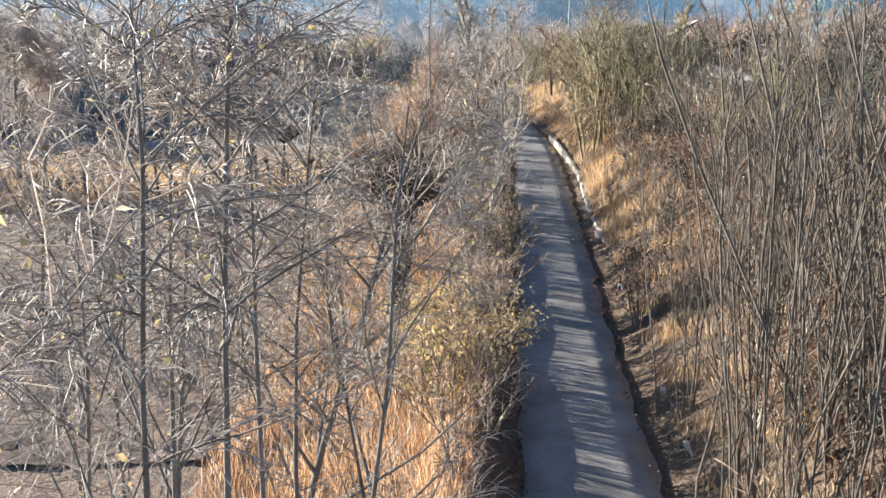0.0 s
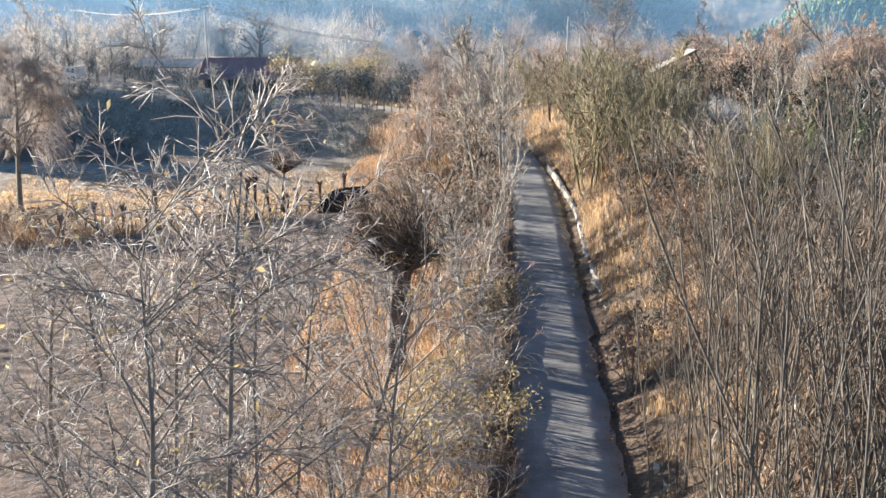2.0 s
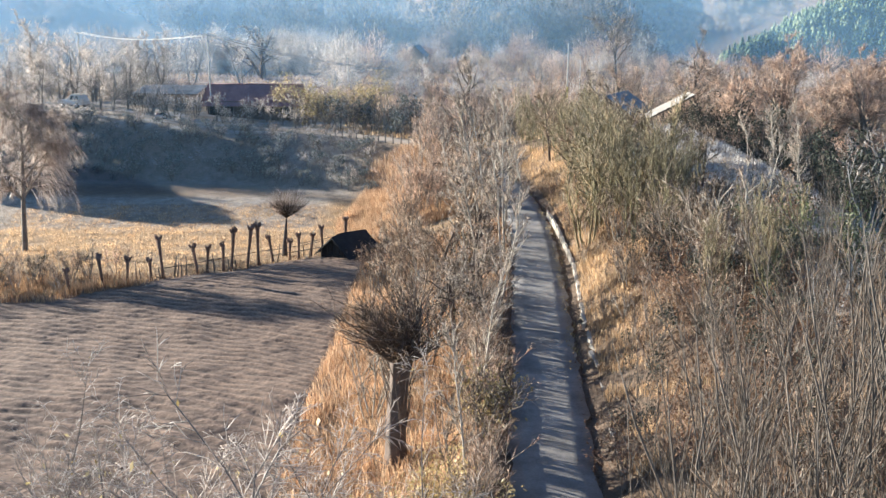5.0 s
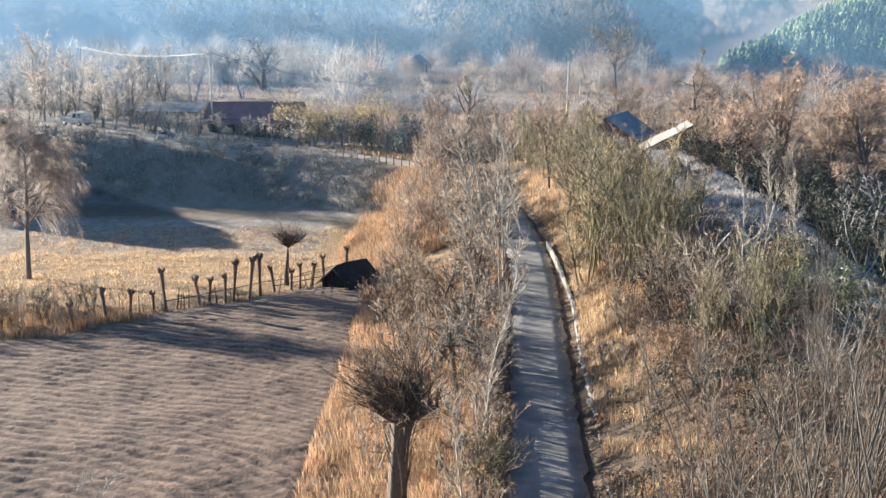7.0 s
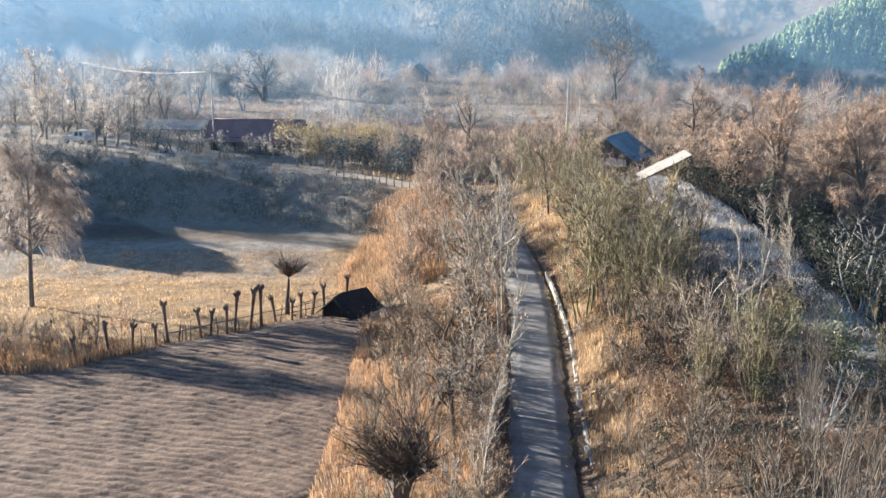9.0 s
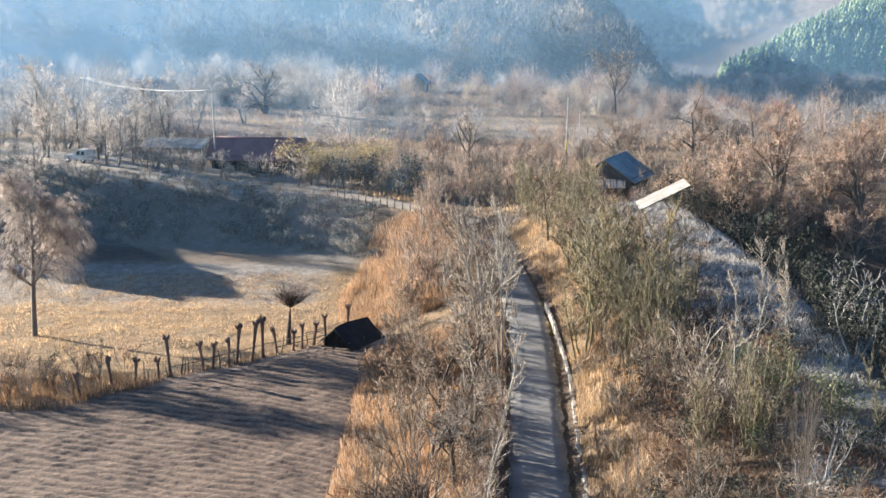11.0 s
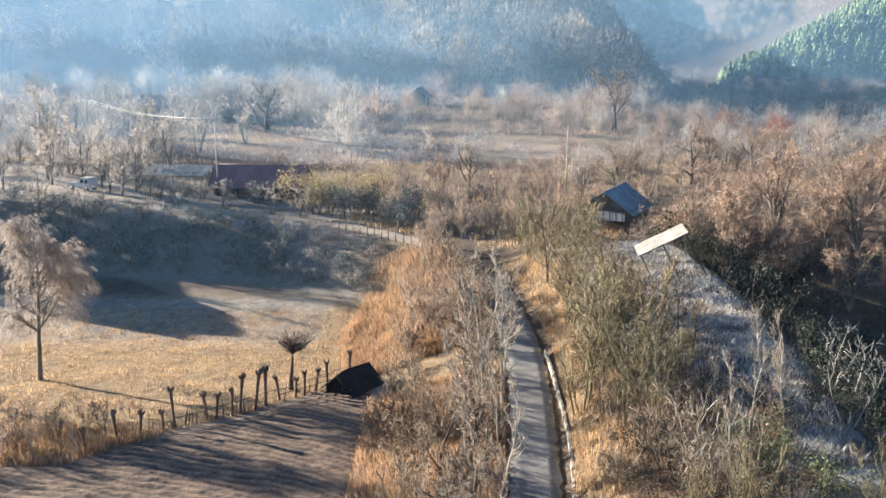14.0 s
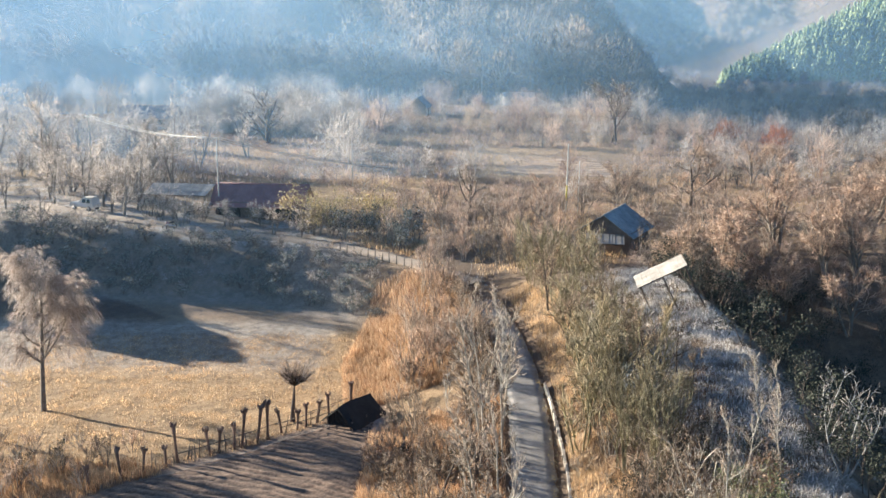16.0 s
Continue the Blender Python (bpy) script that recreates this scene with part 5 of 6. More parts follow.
# ---- fence of pollard stumps ----
def build_stumps():
    rng = np.random.default_rng(8)
    spots = [(-25.4, 1.7), (-23.8, 2.3), (-22.3, 2.0), (-21.0, 1.6), (-20.3, 3.1), (-18.2, 2.2), (-17.6, 2.1), (-16.6, 2.2), (-16.1, 3.2), (-15.1, 3.3), (-14.3, 3.3), (-13.4, 2.2), (-12.3, 1.7), (-11.7, 2.1), (-10.8, 1.9), (-9.9, 2.5), (-8.3, 2.9)]
    for x, h in spots:
        y = float(fence_y(x)) + rng.normal(0, 0.15)
        ob = thing("pollard_stump", pose(x, y, gz(x, y) - 0.1, 0, 0, rng.uniform(0, 360)), "dark knobbly pollard stump in the field fence", "stump", "fence stumps")
        ln = rng.normal(0, 0.06, 2)
        r = 0.10 * (0.8 + 0.12 * h)
        pts = np.array([(ln[0] * t * h + 0.03 * math.sin(3 * t + x), ln[1] * t * h, t * h) for t in np.linspace(0, 1, 6)])
        g = Geo()
        g.tube(pts, r * np.array([1.25, 1.0, 0.92, 0.95, 1.2, 1.55]), 7, False, True)
        part("trunk", g, BARK_RUDDY, ob)
        for _ in range(7):
            g = Geo()
            a = rng.uniform(0, 6.28)
            d = unit(np.array([math.cos(a), math.sin(a), rng.uniform(0.1, 0.9)]))
            p = pts[-1] - np.array([0, 0, 0.10])
            g.tube([p, p + d * r * 1.5, p + d * r * 2.6 + np.array([0, 0, 0.16])], [r * 1.1, r * 1.0, r * 0.5], 5, False, True)
            part("knob", g, BARK_RUDDY, ob)
        if rng.random() < 0.6:
            g = Geo()
            for _ in range(14):
                a = rng.uniform(0, 6.28)
                d = np.array([math.cos(a) * 0.5, math.sin(a) * 0.5, 1.0])
                g.tube(limb(rng, pts[-1], unit(d), rng.uniform(0.3, 0.8), 3, 0.2, 0.08), [0.010, 0.008, 0.006, 0.004], 3)
            tagged(part("brushwood", g, TWIG_GREY, ob), kind="stuff")
    for _ in range(16):
        x = rng.uniform(-24.5, -7.5)
        y = float(fence_y(x)) + rng.normal(0, 0.12)
        ob = thing("fence_stake", pose(x, y, gz(x, y) - 0.1, rng.normal(0, 5), rng.normal(0, 5), 0), "thin weathered stake in the field fence", "stake", "fence stakes")
        h = rng.uniform(0.9, 1.7)
        g = Geo()
        g.tube([(0, 0, 0), (0.02, 0, h * 0.5), (0, 0.02, h)], [0.045, 0.04, 0.03], 6, False, True)
        part("shaft", g, TIMBER, ob)
    rail = thing("fence", pose(0, 0, 0), "thin wooden rails tied between fence stumps", "fence")
    for x0, x1, hh in ((-17.8, -13.6, 0.9), (-13.8, -9.4, 1.0), (-20.2, -17.0, 0.8), (-13.4, -8.0, 0.6), (-11.6, -8.4, 1.3)):
        g = Geo()
        a = np.array([x0, float(fence_y(x0)), gz(x0, float(fence_y(x0))) + hh])
        b = np.array([x1, float(fence_y(x1)), gz(x1, float(fence_y(x1))) + hh + 0.2])
        g.tube([a, (a + b) / 2 - np.array([0, 0, 0.05]), b], [0.035, 0.032, 0.028], 6, False, True)
        part("rail", g, TIMBER, rail)
    # thin stakes along the village road
    for x in np.arange(-13.5, 0.5, 0.95):
        y = float(road_y(x)) - 2.4 + rng.normal(0, 0.1)
        ob = thing("road_post", pose(x, y, gz(x, y) - 0.1, rng.normal(0, 3), rng.normal(0, 3), 0), "dark wooden post beside the village road", "post", "road posts")
        g = Geo()
        h = rng.uniform(1.0, 1.4)
        g.tube([(0, 0, 0), (0, 0, h * 0.5), (0.01, 0, h)], [0.07, 0.065, 0.055], 7, False, True)
        part("stake", g, TIMBER, ob)


def build_willow():
    """Old pollard willow beside the lane: a thick furrowed trunk with a crown of upright shoots."""
    x, y = -1.7, 35.3
    ob = thing("pollard_willow", pose(x, y, gz(x, y) - 0.2, 0, 0, 20), "old pollard willow with a thick furrowed trunk", "tree")
    rng = np.random.default_rng(77)
    n, k = 14, 22
    g = Geo()
    rings = []
    for i in range(n):
        t = i / (n - 1)
        c = np.array([0.35 * t * t, 0.1 * math.sin(2 * t), 4.9 * t])
        r0 = 0.42 - 0.10 * t + 0.16 * smooth(0.7, 1.0, t) + 0.16 * (1 - smooth(0, 0.12, t))
        a = np.arange(k) * 2 * np.pi / k
        r = r0 * (1 + 0.10 * np.sin(a * 7 + 2.0 * t) + 0.05 * np.sin(a * 13 - 3 * t) + rng.normal(0, 0.025, k))
        rings.append(np.stack([c[0] + r * np.cos(a), c[1] + r * np.sin(a), np.full(k, c[2])], 1))
    pts = np.array(rings)
    pts = np.concatenate([pts, pts[:, :1]], 1)
    g.grid(pts)
    part("trunk", g, BARK_DARK, ob)
    limbs = []
    for i in range(9):
        a = i * 0.7 + rng.uniform(-0.2, 0.2)
        d = unit(np.array([math.cos(a), math.sin(a), rng.uniform(0.1, 1.1)]))
        ln = limb(rng, np.array([0.35, 0.1, 4.3]), d, rng.uniform(1.1, 2.5), 4, 0.45, 0.2)
        limbs.append(ln)
        g = Geo()
        g.tube(ln, np.array([0.19, 0.13, 0.10, 0.08, 0.05]), 8, False, True)
        part("stub_limb", g, BARK_DARK, ob)
    g, g2 = Geo(), Geo()
    for ln in limbs:
        for _ in range(34):
            p, _d = offshoot(rng, ln, rng.uniform(0.2, 1.0), 30)
            d = unit(np.array([rng.normal(-0.45, 0.6), rng.normal(0, 0.5), rng.uniform(0.1, 1.2)]))
            sh = limb(rng, p, d, rng.uniform(0.6, 2.7), 5, 0.25, 0.10)
            g.tube(sh, np.linspace(0.026, 0.009, 6), 4)
            for _ in range(5):
                q, e = offshoot(rng, sh, rng.uniform(0.2, 0.95), 42)
                g2.tube(limb(rng, q, e, rng.uniform(0.3, 0.9), 3, 0.2, 0.14), [0.010, 0.009, 0.007, 0.004], 3)
    for _ in range(46):
        t, a = rng.uniform(0.25, 0.95), rng.uniform(0, 6.28)
        p = np.array([0.35 * t * t + 0.36 * math.cos(a), 0.36 * math.sin(a), 4.9 * t])
        sh = limb(rng, p, unit(np.array([0.35 * math.cos(a), 0.35 * math.sin(a), 1.0])), rng.uniform(0.6, 1.8), 4, 0.3, 0.06)
        g.tube(sh, np.linspace(0.022, 0.008, 5), 4)
    tagged(part("shoot_mass", g, BARK_DARK, ob), kind="stuff")
    tagged(part("brushwood", g2, TWIG_BROWN, ob), kind="stuff")


build_stumps()
build_willow()


# ---- buildings ----
def sheet_roof(ob, name, material, a, b, c, d, thick=0.05, ribs=0):
    """A roof plane from eave a-b up to ridge d-c, with raised ribs as parts of it."""
    a, b, c, d = (np.array(p, float) for p in (a, b, c, d))
    g = Geo()
    g.slab([a, b, c, d], thick)
    plane = part(name, g, material, ob, flat=True)
    nrm = unit(np.cross(b - a, d - a))
    nrm = nrm if nrm[2] > 0 else -nrm
    for i in range(ribs):
        t = (i + 0.5) / ribs
        p, q = a + (b - a) * t, d + (c - d) * t
        w = unit(b - a) * 0.03
        g = Geo()
        g.slab([p - w + nrm * 0.03, p + w + nrm * 0.03, q + w + nrm * 0.03, q - w + nrm * 0.03], 0.04)
        part("rib", g, material, plane, flat=True)
    return plane


def gable_house(name, m, lx, ly, eave, ridge, wall_mat, roof_mat, label, category, over=0.5, ribs=0, door=True, front=()):
    """A house along its own x axis: four walls with gables, two roof planes, openings with frames."""
    ob = thing(name, m, label, category)
    t = 0.22
    for sy in (-1, 1):
        g = Geo()
        g.box((-lx / 2, sy * ly / 2 - t / 2, -0.6), (lx / 2, sy * ly / 2 + t / 2, eave))
        part("wall", g, wall_mat, ob, flat=True)
    for sx in (-1, 1):
        g = Geo()
        x0, x1 = sx * lx / 2 - t / 2, sx * lx / 2 + t / 2
        p = [(-ly / 2, -0.6), (ly / 2, -0.6), (ly / 2, eave), (0, ridge - 0.06), (-ly / 2, eave)]
        v = [(x0, y, z) for y, z in p] + [(x1, y, z) for y, z in p]
        f = [(0, 1, 2), (0, 2, 4), (4, 2, 3), (5, 7, 6), (5, 9, 7), (9, 8, 7)]
        for i in range(5):
            j = (i + 1) % 5
            f += [(i, j, 5 + j), (i, 5 + j, 5 + i)]
        g.add(v, f)
        part("gable_wall", g, wall_mat, ob, flat=True)
    drop = (ridge - eave) * over / (ly / 2)
    for sy in (-1, 1):
        sheet_roof(ob, "roof", roof_mat, (-lx / 2 - over, sy * (ly / 2 + over), eave - drop), (lx / 2 + over, sy * (ly / 2 + over), eave - drop), (lx / 2 + over, 0, ridge), (-lx / 2 - over, 0, ridge), 0.07, ribs)
    g = Geo()
    g.tube([(-lx / 2 - over, 0, ridge + 0.02), (0, 0, ridge + 0.02), (lx / 2 + over, 0, ridge + 0.02)], [0.1, 0.1, 0.1], 6, False, True)
    part("ridge_cap", g, roof_mat, ob)
    for kind, x, w, z0, z1 in front:
        y = -ly / 2 - t / 2
        # an opening is a near-black panel on the wall, standing for its unlit inside
        infill = Geo()
        infill.box((x - w / 2, y - 0.012, z0), (x + w / 2, y + 0.02, z1))
        pane = part(kind, infill, DARK if kind == "opening" else (TIMBER if kind == "door" else GLASS), ob, flat=True)
        for q in ((x - w / 2 - 0.05, x - w / 2, z0, z1), (x + w / 2, x + w / 2 + 0.05, z0, z1), (x - w / 2 - 0.05, x + w / 2 + 0.05, z1, z1 + 0.06)):
            fr = Geo()
            fr.box((q[0], y - 0.05, q[2]), (q[1], y + 0.02, q[3]))
            part("frame", fr, TIMBER, pane, flat=True)
    return ob


def build_shed():
    """Tarred field shed with a steep, low roof on rough poles."""
    x, y = -7.7, 79.0
    z = gz(x, y)
    ob = thing("field_shed", pose(x, y, z - 0.2, 0, 0, 56) @ Matrix.Scale(0.92, 4), "small field shed under a black tarred roof", "shed")
    for sy in (-1, 1):
        g = Geo()
        n = 7
        rows = []
        for i in range(n):
            u = i / (n - 1)
            px = -2.4 + 4.8 * u
            sag = -0.12 * math.sin(math.pi * u) - 0.75 * max(0, u - 0.35) ** 1.5 - 0.35 * max(0, 0.2 - u) * 4
            rows.append([(px, sy * (2.1 + 0.1 * math.sin(9 * u)), 0.45 + 0.12 * math.sin(7 * u)), (px, sy * 0.95, 1.65 + sag), (px, 0, 2.5 + sag)])
        top = np.array(rows)
        g.grid(top)
        g.grid(top - np.array([0, 0, 0.14]))
        g.slab([top[0, 0], top[0, 2], top[0, 2] - (0.02, 0, 0.14), top[0, 0] - (0.02, 0, 0.14)], 0.02)
        part("roof", g, TAR, ob, flat=True)
    for sx in (-2.1, 0, 2.1):
        for sy in (-1.5, 1.5):
            g = Geo()
            g.tube([(sx, sy, -0.4), (sx + 0.03, sy, 0.4), (sx, sy * 0.97, 1.1)], [0.08, 0.07, 0.06], 6, False, True)
            part("pole", g, TIMBER, ob)
    for i in range(9):
        g = Geo()
        px = -2.0 + i * 0.5
        g.box((px, 1.42, -0.2), (px + 0.42, 1.46, 0.95 + 0.05 * (i % 3)))
        part("board", g, TAR, ob, flat=True)
    for i in range(7):
        g = Geo()
        py = -1.4 + i * 0.42
        g.box((-2.05, py, -0.2), (-2.0, py + 0.36, 1.2 + 0.75 * (1 - abs(py + 0.18) / 1.5)))
        part("board", g, TAR, ob, flat=True)


build_shed()

# long house with the maroon roof above the bank
HX, HY = -27.4, 145.0
gable_house("farmhouse", pose(HX, HY, gz(HX, HY), 0, 0, -4), 12.4, 6.6, 2.5, 4.7, BRICKWORK, TIN_RED, "long low farmhouse with a maroon sheet roof", "house", 0.9, 26,
            front=(("opening", -4.2, 3.4, 0.0, 2.2), ("door", -1.6, 1.0, 0.0, 2.05), ("window", 0.6, 1.2, 0.9, 1.9), ("window", 3.0, 1.2, 0.9, 1.9), ("opening", 5.0, 1.4, 0.0, 2.1)))
# blue-roofed house beyond the knoll
BX, BY = 22.2, 126.5
gable_house("blue_house", pose(BX, BY, 4.0, 0, 0, 62), 7.4, 6.8, 4.1, 6.3, BRICKWORK, TIN_BLUE, "old house with a weathered blue sheet roof", "house", 0.7, 14,
            front=(("window", -1.5, 1.1, 1.6, 2.8), ("window", 1.5, 1.1, 1.6, 2.8)))
# far houses across the valley
gable_house("far_house", pose(-79, 262, gz(-79, 262), 0, 0, 3), 14.5, 7, 3.2, 5.6, PLASTER, TIN_BLUE, "far house with a dark blue roof among trees", "house", 0.8, 0, front=(("window", -4, 1.6, 1.0, 2.2), ("window", 0, 1.6, 1.0, 2.2), ("window", 4, 1.6, 1.0, 2.2)))
gable_house("far_house", pose(-8, 300, gz(-8, 300), 0, 0, 80), 7, 5, 3.0, 5.4, PLASTER, TIN_BLUE, "small far house with a blue-grey gable", "house", 0.6, 0, front=(("door", 0, 1.2, 0, 2.1),))
gable_house("far_house", pose(27, 372, gz(27, 372), 0, 0, 5), 11, 6, 3.2, 5.0, PLASTER, TIN_WHITE, "pale far house at the foot of the hill", "house", 0.5, 0, front=(("window", -3, 1.4, 1.0, 2.2), ("window", 0, 1.4, 1.0, 2.2), ("window", 3, 1.4, 1.0, 2.2)))


def lean_to(name, m, w, depth, low, high, roof_mat, label, ribs=8, sheets=1):
    """An open shelter: a sloping sheet roof on six posts."""
    ob = thing(name, m, label, "shelter")
    for s in range(sheets):
        x0, x1 = -w / 2 + w * s / sheets, -w / 2 + w * (s + 1) / sheets + (0.06 if s < sheets - 1 else 0)
        dz = 0.02 * (s % 2)
        sheet_roof(ob, "roof_sheet", roof_mat, (x0, -depth / 2, low + dz), (x1, -depth / 2, low + dz), (x1, depth / 2, high + dz), (x0, depth / 2, high + dz), 0.03, ribs // sheets)
    for x in (-w / 2 + 0.2, 0, w / 2 - 0.2):
        for yy, hh in ((-depth / 2 + 0.2, low), (depth / 2 - 0.2, high)):
            g = Geo()
            g.tube([(x, yy, -0.8), (x, yy, hh / 2), (x, yy, hh - 0.06)], [0.07, 0.065, 0.06], 6, False, True)
            part("post", g, TIMBER, ob)
    for yy, hh in ((-depth / 2 + 0.2, low), (depth / 2 - 0.2, high)):
        g = Geo()
        g.tube([(-w / 2, yy, hh - 0.1), (0, yy, hh - 0.1), (w / 2, yy, hh - 0.1)], [0.05, 0.05, 0.05], 5, False, True)
        part("beam", g, TIMBER, ob)
    return ob


SZ = 13.0 - gz(20.6, 86.6)
lean_to("shelter", pose(21.2, 86.6, gz(20.6, 86.6), 0, -28, -5), 4.8, 4.5, SZ, SZ - 0.15, TIN_WHITE, "open shelter with a tilted pale sheet roof", 12, 4)
lean_to("porch", pose(20.2, 121.2, 5.0, 0, 0, -8), 4.8, 2.6, 2.2, 2.9, TIN_GREY, "grey sheet porch before the blue house", 8, 3)
lean_to("yard_shed", pose(-39.5, 143.5, gz(-39.5, 143.5), 0, 0, -6), 9.5, 4.6, 2.4, 3.3, TIN_GREY, "low yard shed with weathered grey roofing sheets", 18, 7)


# ---- poles and wires ----
def pole(name, x, y, h, r, label, arms=(), band=False):
    z = gz(x, y)
    ob = thing(name, pose(x, y, z - 0.3, 0, 0, 0), label, "pole", "utility poles")
    g = Geo()
    g.tube([(0, 0, 0), (0, 0, h / 2), (0, 0, h)], [r * 1.25, r, r * 0.75], 10, False, True)
    part("shaft", g, POLE_MAT, ob)
    for zz, w in arms:
        g = Geo()
        g.box((-w / 2, -0.05, zz - 0.05), (w / 2, 0.05, zz + 0.05))
        arm = part("crossarm", g, STEEL, ob, flat=True)
        for xx in (-w / 2 + 0.08, w / 2 - 0.08):
            g = Geo()
            g.tube([(xx, 0, zz + 0.05), (xx, 0, zz + 0.14), (xx, 0, zz + 0.2)], [0.05, 0.06, 0.03], 8, False, True)
            part("insulator", g, PLASTER, arm)
    if band:
        g = Geo()
        g.tube([(0, 0, 2.2), (0, 0, 3.4), (0, 0, 4.6)], [r * 1.2, r * 1.16, r * 1.12], 10, False, True)
        part("painted_band", g, YELLOW_PAINT, ob)
    return np.array([x, y, z - 0.3 + h])


def wire(a, b, sag, r=0.04):
    g = Geo()
    t = np.linspace(0, 1, 16)
    pts = np.array([a + (b - a) * s - np.array([0, 0, 4 * sag * s * (1 - s)]) for s in t])
    g.tube(pts, np.full(16, r), 4, False, True)
    tagged(part("cable", g, CABLE), "pale overhead cable sagging between poles", "cable", "overhead cables")


p1 = pole("utility_pole", -33.6, 143.2, 11.6, 0.10, "pale concrete utility pole beside the farmhouse", ((11.3, 1.4),))
p2 = pole("utility_pole", -64.0, 176.0, 10.5, 0.12, "pale concrete utility pole among frosted trees", ((10.2, 1.4),))
p3 = pole("utility_pole", -16.5, 172.0, 8.0, 0.10, "thin pole in the field behind the farmhouse", ((7.7, 1.0),))
p4 = pole("utility_pole", 18.7, 150.0, 11.0, 0.11, "pole with a yellow painted band", (), True)
p5 = pole("utility_pole", 20.4, 149.0, 8.6, 0.07, "thin grey pole beside the banded pole")
for off in (-0.6, 0.6):
    o = np.array([off, 0, -0.1])
    wire(p2 + o, p1 + o, 1.0)
    wire(p1 + o, np.array([-9.0, 150.0, 12.0]) + o, 0.7)
q1 = pole("utility_pole", -152, 420, 14, 0.2, "far pole below the wooded hill", ((13.6, 2.0),))
q2 = pole("utility_pole", -132, 430, 14, 0.2, "far pole below the wooded hill", ((13.6, 2.0),))
wire(q1, (q1 + q2) / 2 - np.array([0, 0, 1.0]), 1.2, 0.14)
wire((q1 + q2) / 2 - np.array([0, 0, 1.0]), q2, 1.2, 0.14)


# ---- vehicles ----
def build_suv():
    x, y = -51.6, 138.2
    ob = thing("parked_car", pose(x, y, gz(x, y) + 0.12, 0, 0, 156), "dusty silver off-road car parked on the verge", "car")
    prof = [(-2.1, 0.45), (-2.1, 0.95), (-1.95, 1.05), (-1.75, 1.78), (-0.2, 1.82), (0.55, 1.12), (1.95, 1.02), (2.1, 0.85), (2.1, 0.45)]
    g = Geo()
    n = len(prof)
    v = [(px, sy * (0.86 if pz < 1.1 else 0.72), pz) for sy in (-1, 1) for px, pz in prof]
    f = []
    for i in range(n):
        j = (i + 1) % n
        f += [(i, j, n + j), (i, n + j, n + i)]
    for s, flip in ((0, False), (n, True)):
        fan = [(s + 0, s + i, s + i + 1) for i in range(1, n - 1)]
        f += [(a, c, b) for a, b, c in fan] if flip else fan
    g.add(v, f)
    body = part("body", g, CAR_PAINT, ob, flat=True)
    for sy in (-1, 1):
        for x0, x1 in ((-1.62, -0.95), (-0.85, -0.12)):
            g = Geo()
            g.slab([(x0, sy * 0.855, 1.14), (x1, sy * 0.855, 1.14), (x1 - 0.12, sy * 0.742, 1.68), (x0 + 0.06, sy * 0.742, 1.68)], 0.01)
            part("side_window", g, GLASS, body, flat=True)
    g = Geo()
    g.slab([(0.53, -0.70, 1.17), (0.53, 0.70, 1.17), (-0.12, 0.62, 1.78), (-0.12, -0.62, 1.78)], 0.01)
    part("windscreen", g, GLASS, body, flat=True)
    g = Geo()
    g.box((-1.7, -0.66, 1.825), (-0.25, 0.66, 1.90))
    part("roof_rack", g, PLASTER, ob, flat=True)
    for sx in (-1.3, 1.35):
        for sy in (-1, 1):
            g = Geo()
            g.tube([(sx, sy * 0.66, 0.33), (sx, sy * 0.77, 0.33), (sx, sy * 0.88, 0.33)], [0.36, 0.37, 0.35], 16, False, True)
            wheel = part("wheel", g, RUBBER, ob)
            g = Geo()
            g.tube([(sx, sy * 0.86, 0.33), (sx, sy * 0.88, 0.33), (sx, sy * 0.895, 0.33)], [0.2, 0.2, 0.19], 12, False, True)
            part("rim", g, STEEL, wheel)
    for sy in (-0.6, 0.6):
        g = Geo()
        g.box((2.08, sy - 0.14, 0.68), (2.13, sy + 0.14, 0.86))
        part("headlight", g, PLASTER, body, flat=True)
    g = Geo()
    g.box((2.06, -0.84, 0.42), (2.2, 0.84, 0.6))
    part("bumper", g, RUBBER, ob, flat=True)


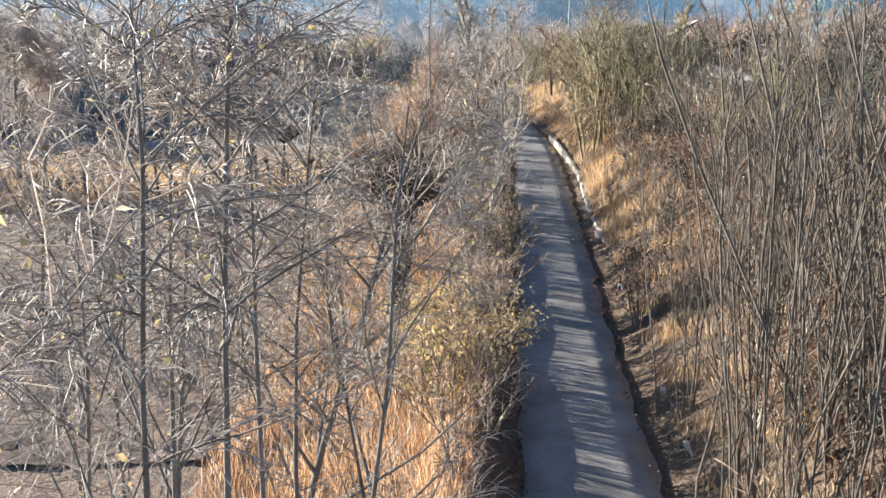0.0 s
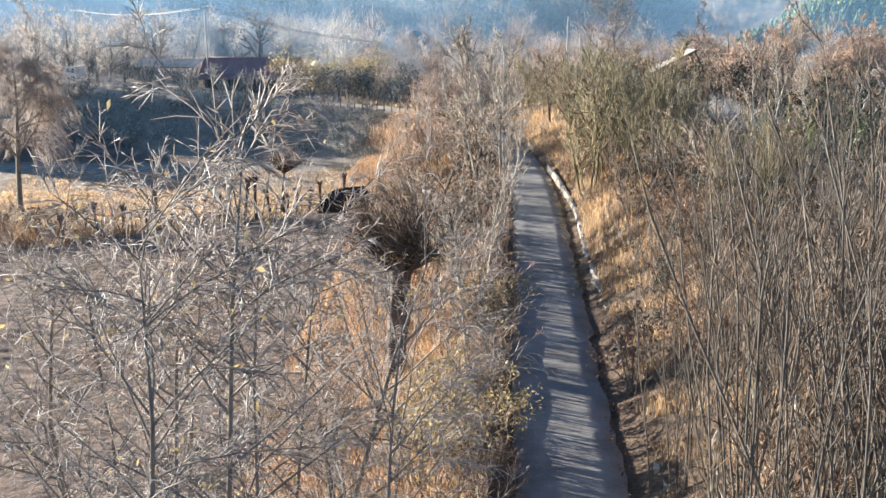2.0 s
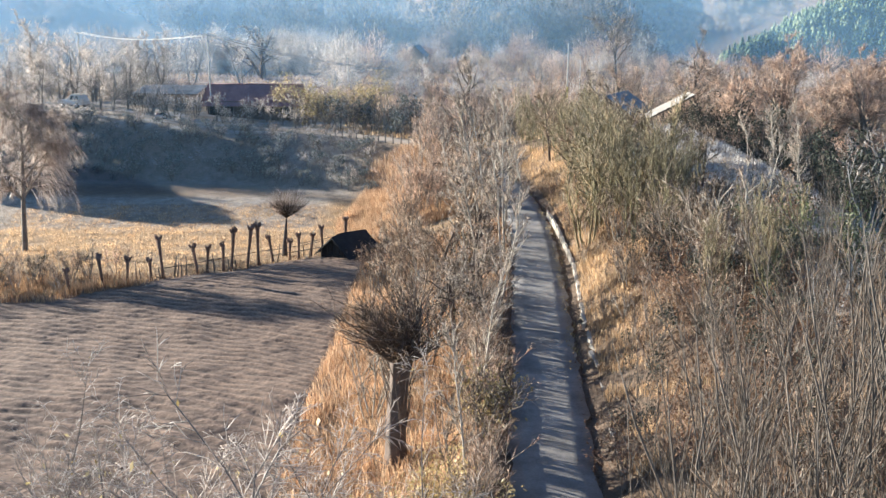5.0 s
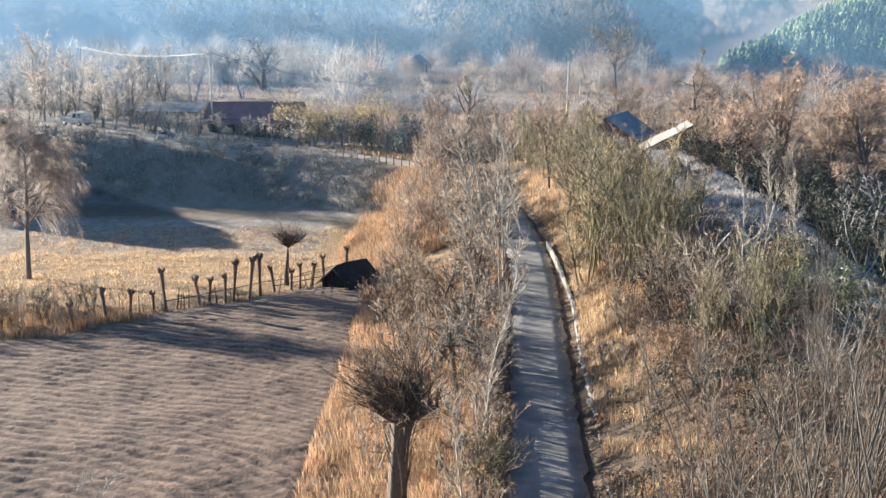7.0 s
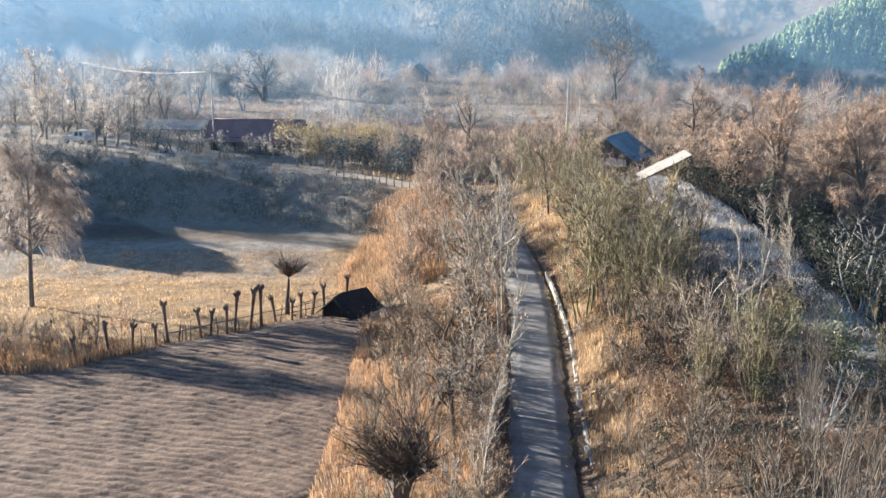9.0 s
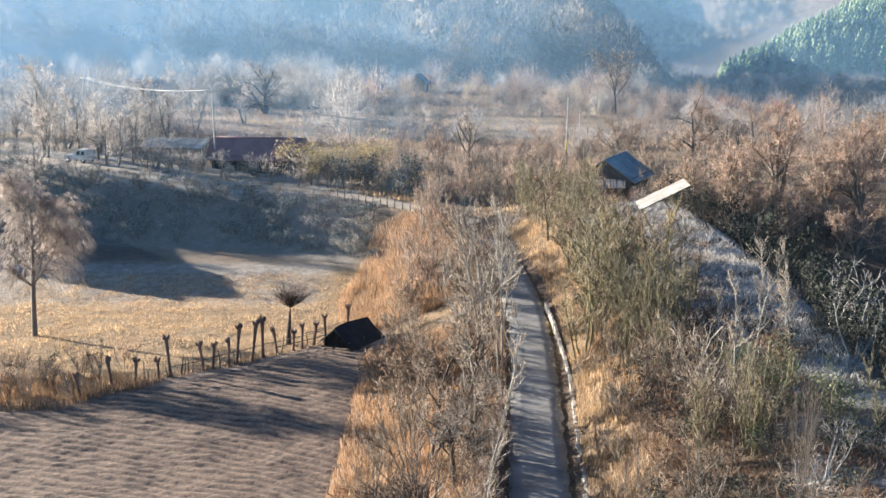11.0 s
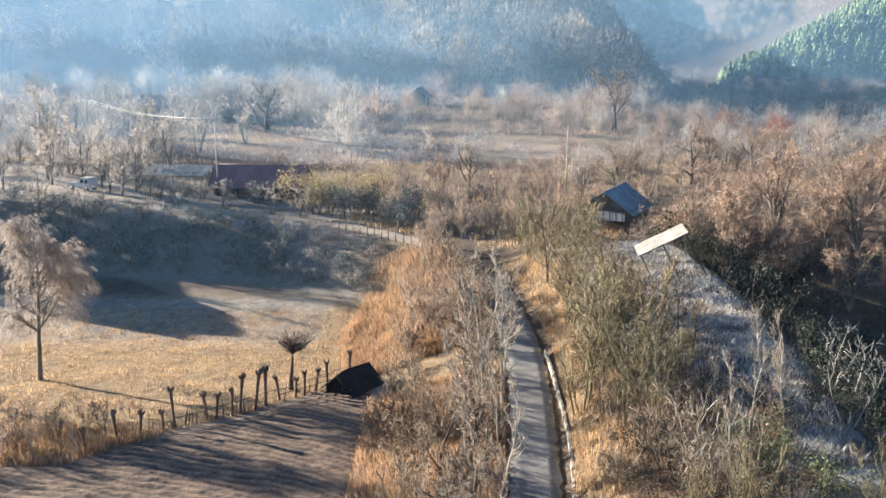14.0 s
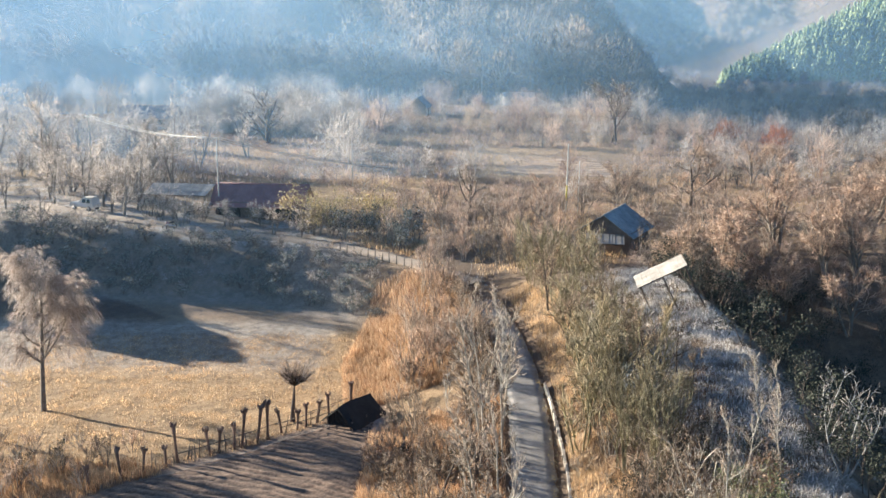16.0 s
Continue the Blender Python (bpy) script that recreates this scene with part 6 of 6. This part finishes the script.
def build_motorbike():
    x, y = -37.2, 129.6
    ob = thing("motorcycle", pose(x, y, gz(x, y) + 0.1, 0, 8, 200), "small motorcycle leaning at the road edge", "motorcycle")
    for xx in (-0.65, 0.65):
        g = Geo()
        a = np.linspace(0, 2 * np.pi, 17)
        g.tube(np.stack([xx + 0.28 * np.cos(a), 0 * a, 0.3 + 0.28 * np.sin(a)], 1), np.full(17, 0.05), 6, False)
        wheel = part("wheel", g, RUBBER, ob)
        g = Geo()
        g.tube([(xx, -0.05, 0.3), (xx, 0, 0.3), (xx, 0.05, 0.3)], [0.12, 0.13, 0.12], 10, False, True)
        part("hub", g, STEEL, wheel)
    g = Geo()
    g.tube([(-0.65, 0, 0.3), (-0.1, 0, 0.45), (0.3, 0, 0.75), (0.65, 0, 0.3)], [0.04, 0.12, 0.1, 0.04], 8, False, True)
    part("frame", g, STEEL, ob)
    g = Geo()
    g.tube([(-0.7, 0, 0.78), (-0.35, 0, 0.80), (0.0, 0, 0.76)], [0.09, 0.12, 0.08], 8, False, True)
    part("seat", g, RUBBER, ob)
    g = Geo()
    g.tube([(0.0, 0, 0.78), (0.2, 0, 0.86), (0.42, 0, 0.82)], [0.08, 0.14, 0.08], 8, False, True)
    part("fuel_tank", g, TIN_RED, ob)
    g = Geo()
    g.tube([(0.4, -0.34, 1.06), (0.48, 0, 0.98), (0.4, 0.34, 1.06)], [0.02, 0.025, 0.02], 6, False, True)
    part("handlebar", g, STEEL, ob)


build_suv()
build_motorbike()


def build_strip_field():
    """Pale cultivated strips in the valley, ridge by ridge."""
    field = tagged(new("strip_field"), "pale cultivated strips in the valley field", "field", kind="structure")
    for i in range(10):
        y = 188 + i * 2.6
        g = Geo()
        xs = np.linspace(12, 32, 18)
        rows = [[(x, y + u - 0.22 * (x - 22), gz(x, y - 0.22 * (x - 22)) + h + 0.02 * math.sin(x * 2 + i)) for u, h in ((-0.9, -0.1), (-0.45, 0.05), (0.45, 0.07), (0.9, -0.1))] for x in xs]
        g.grid(np.array(rows))
        part("ridge", g, STUBBLE, field)


build_strip_field()


def build_cypress(x, y, h):
    ob = thing("cypress", pose(x, y, gz(x, y) - 0.2), "slender dark evergreen beside a far house", "tree")
    rng = np.random.default_rng(5)
    g = Geo()
    for _ in range(420):
        t = rng.uniform(0.06, 1.0)
        r = 0.11 * h * math.sin(min(1.0, t * 1.6) * 1.57) * (1.04 - t) ** 0.55
        a = rng.uniform(0, 6.28)
        p = np.array([r * math.cos(a), r * math.sin(a), t * h])
        d = unit(np.array([math.cos(a) * 0.35, math.sin(a) * 0.35, 1.0]))
        s = unit(np.cross(d, rng.normal(0, 1, 3))) * 0.26
        g.add([p - s, p + s, p + d * 1.3], [(0, 1, 2)])
    tagged(part("foliage", g, LEAF_DEEP, ob), kind="stuff")
    g = Geo()
    g.tube([(0, 0, 0), (0, 0, h * 0.4), (0, 0, h * 0.9)], [0.2, 0.15, 0.04], 6)
    part("trunk", g, BARK_DARK, ob)


build_cypress(-92.0, 322.0, 8.0)
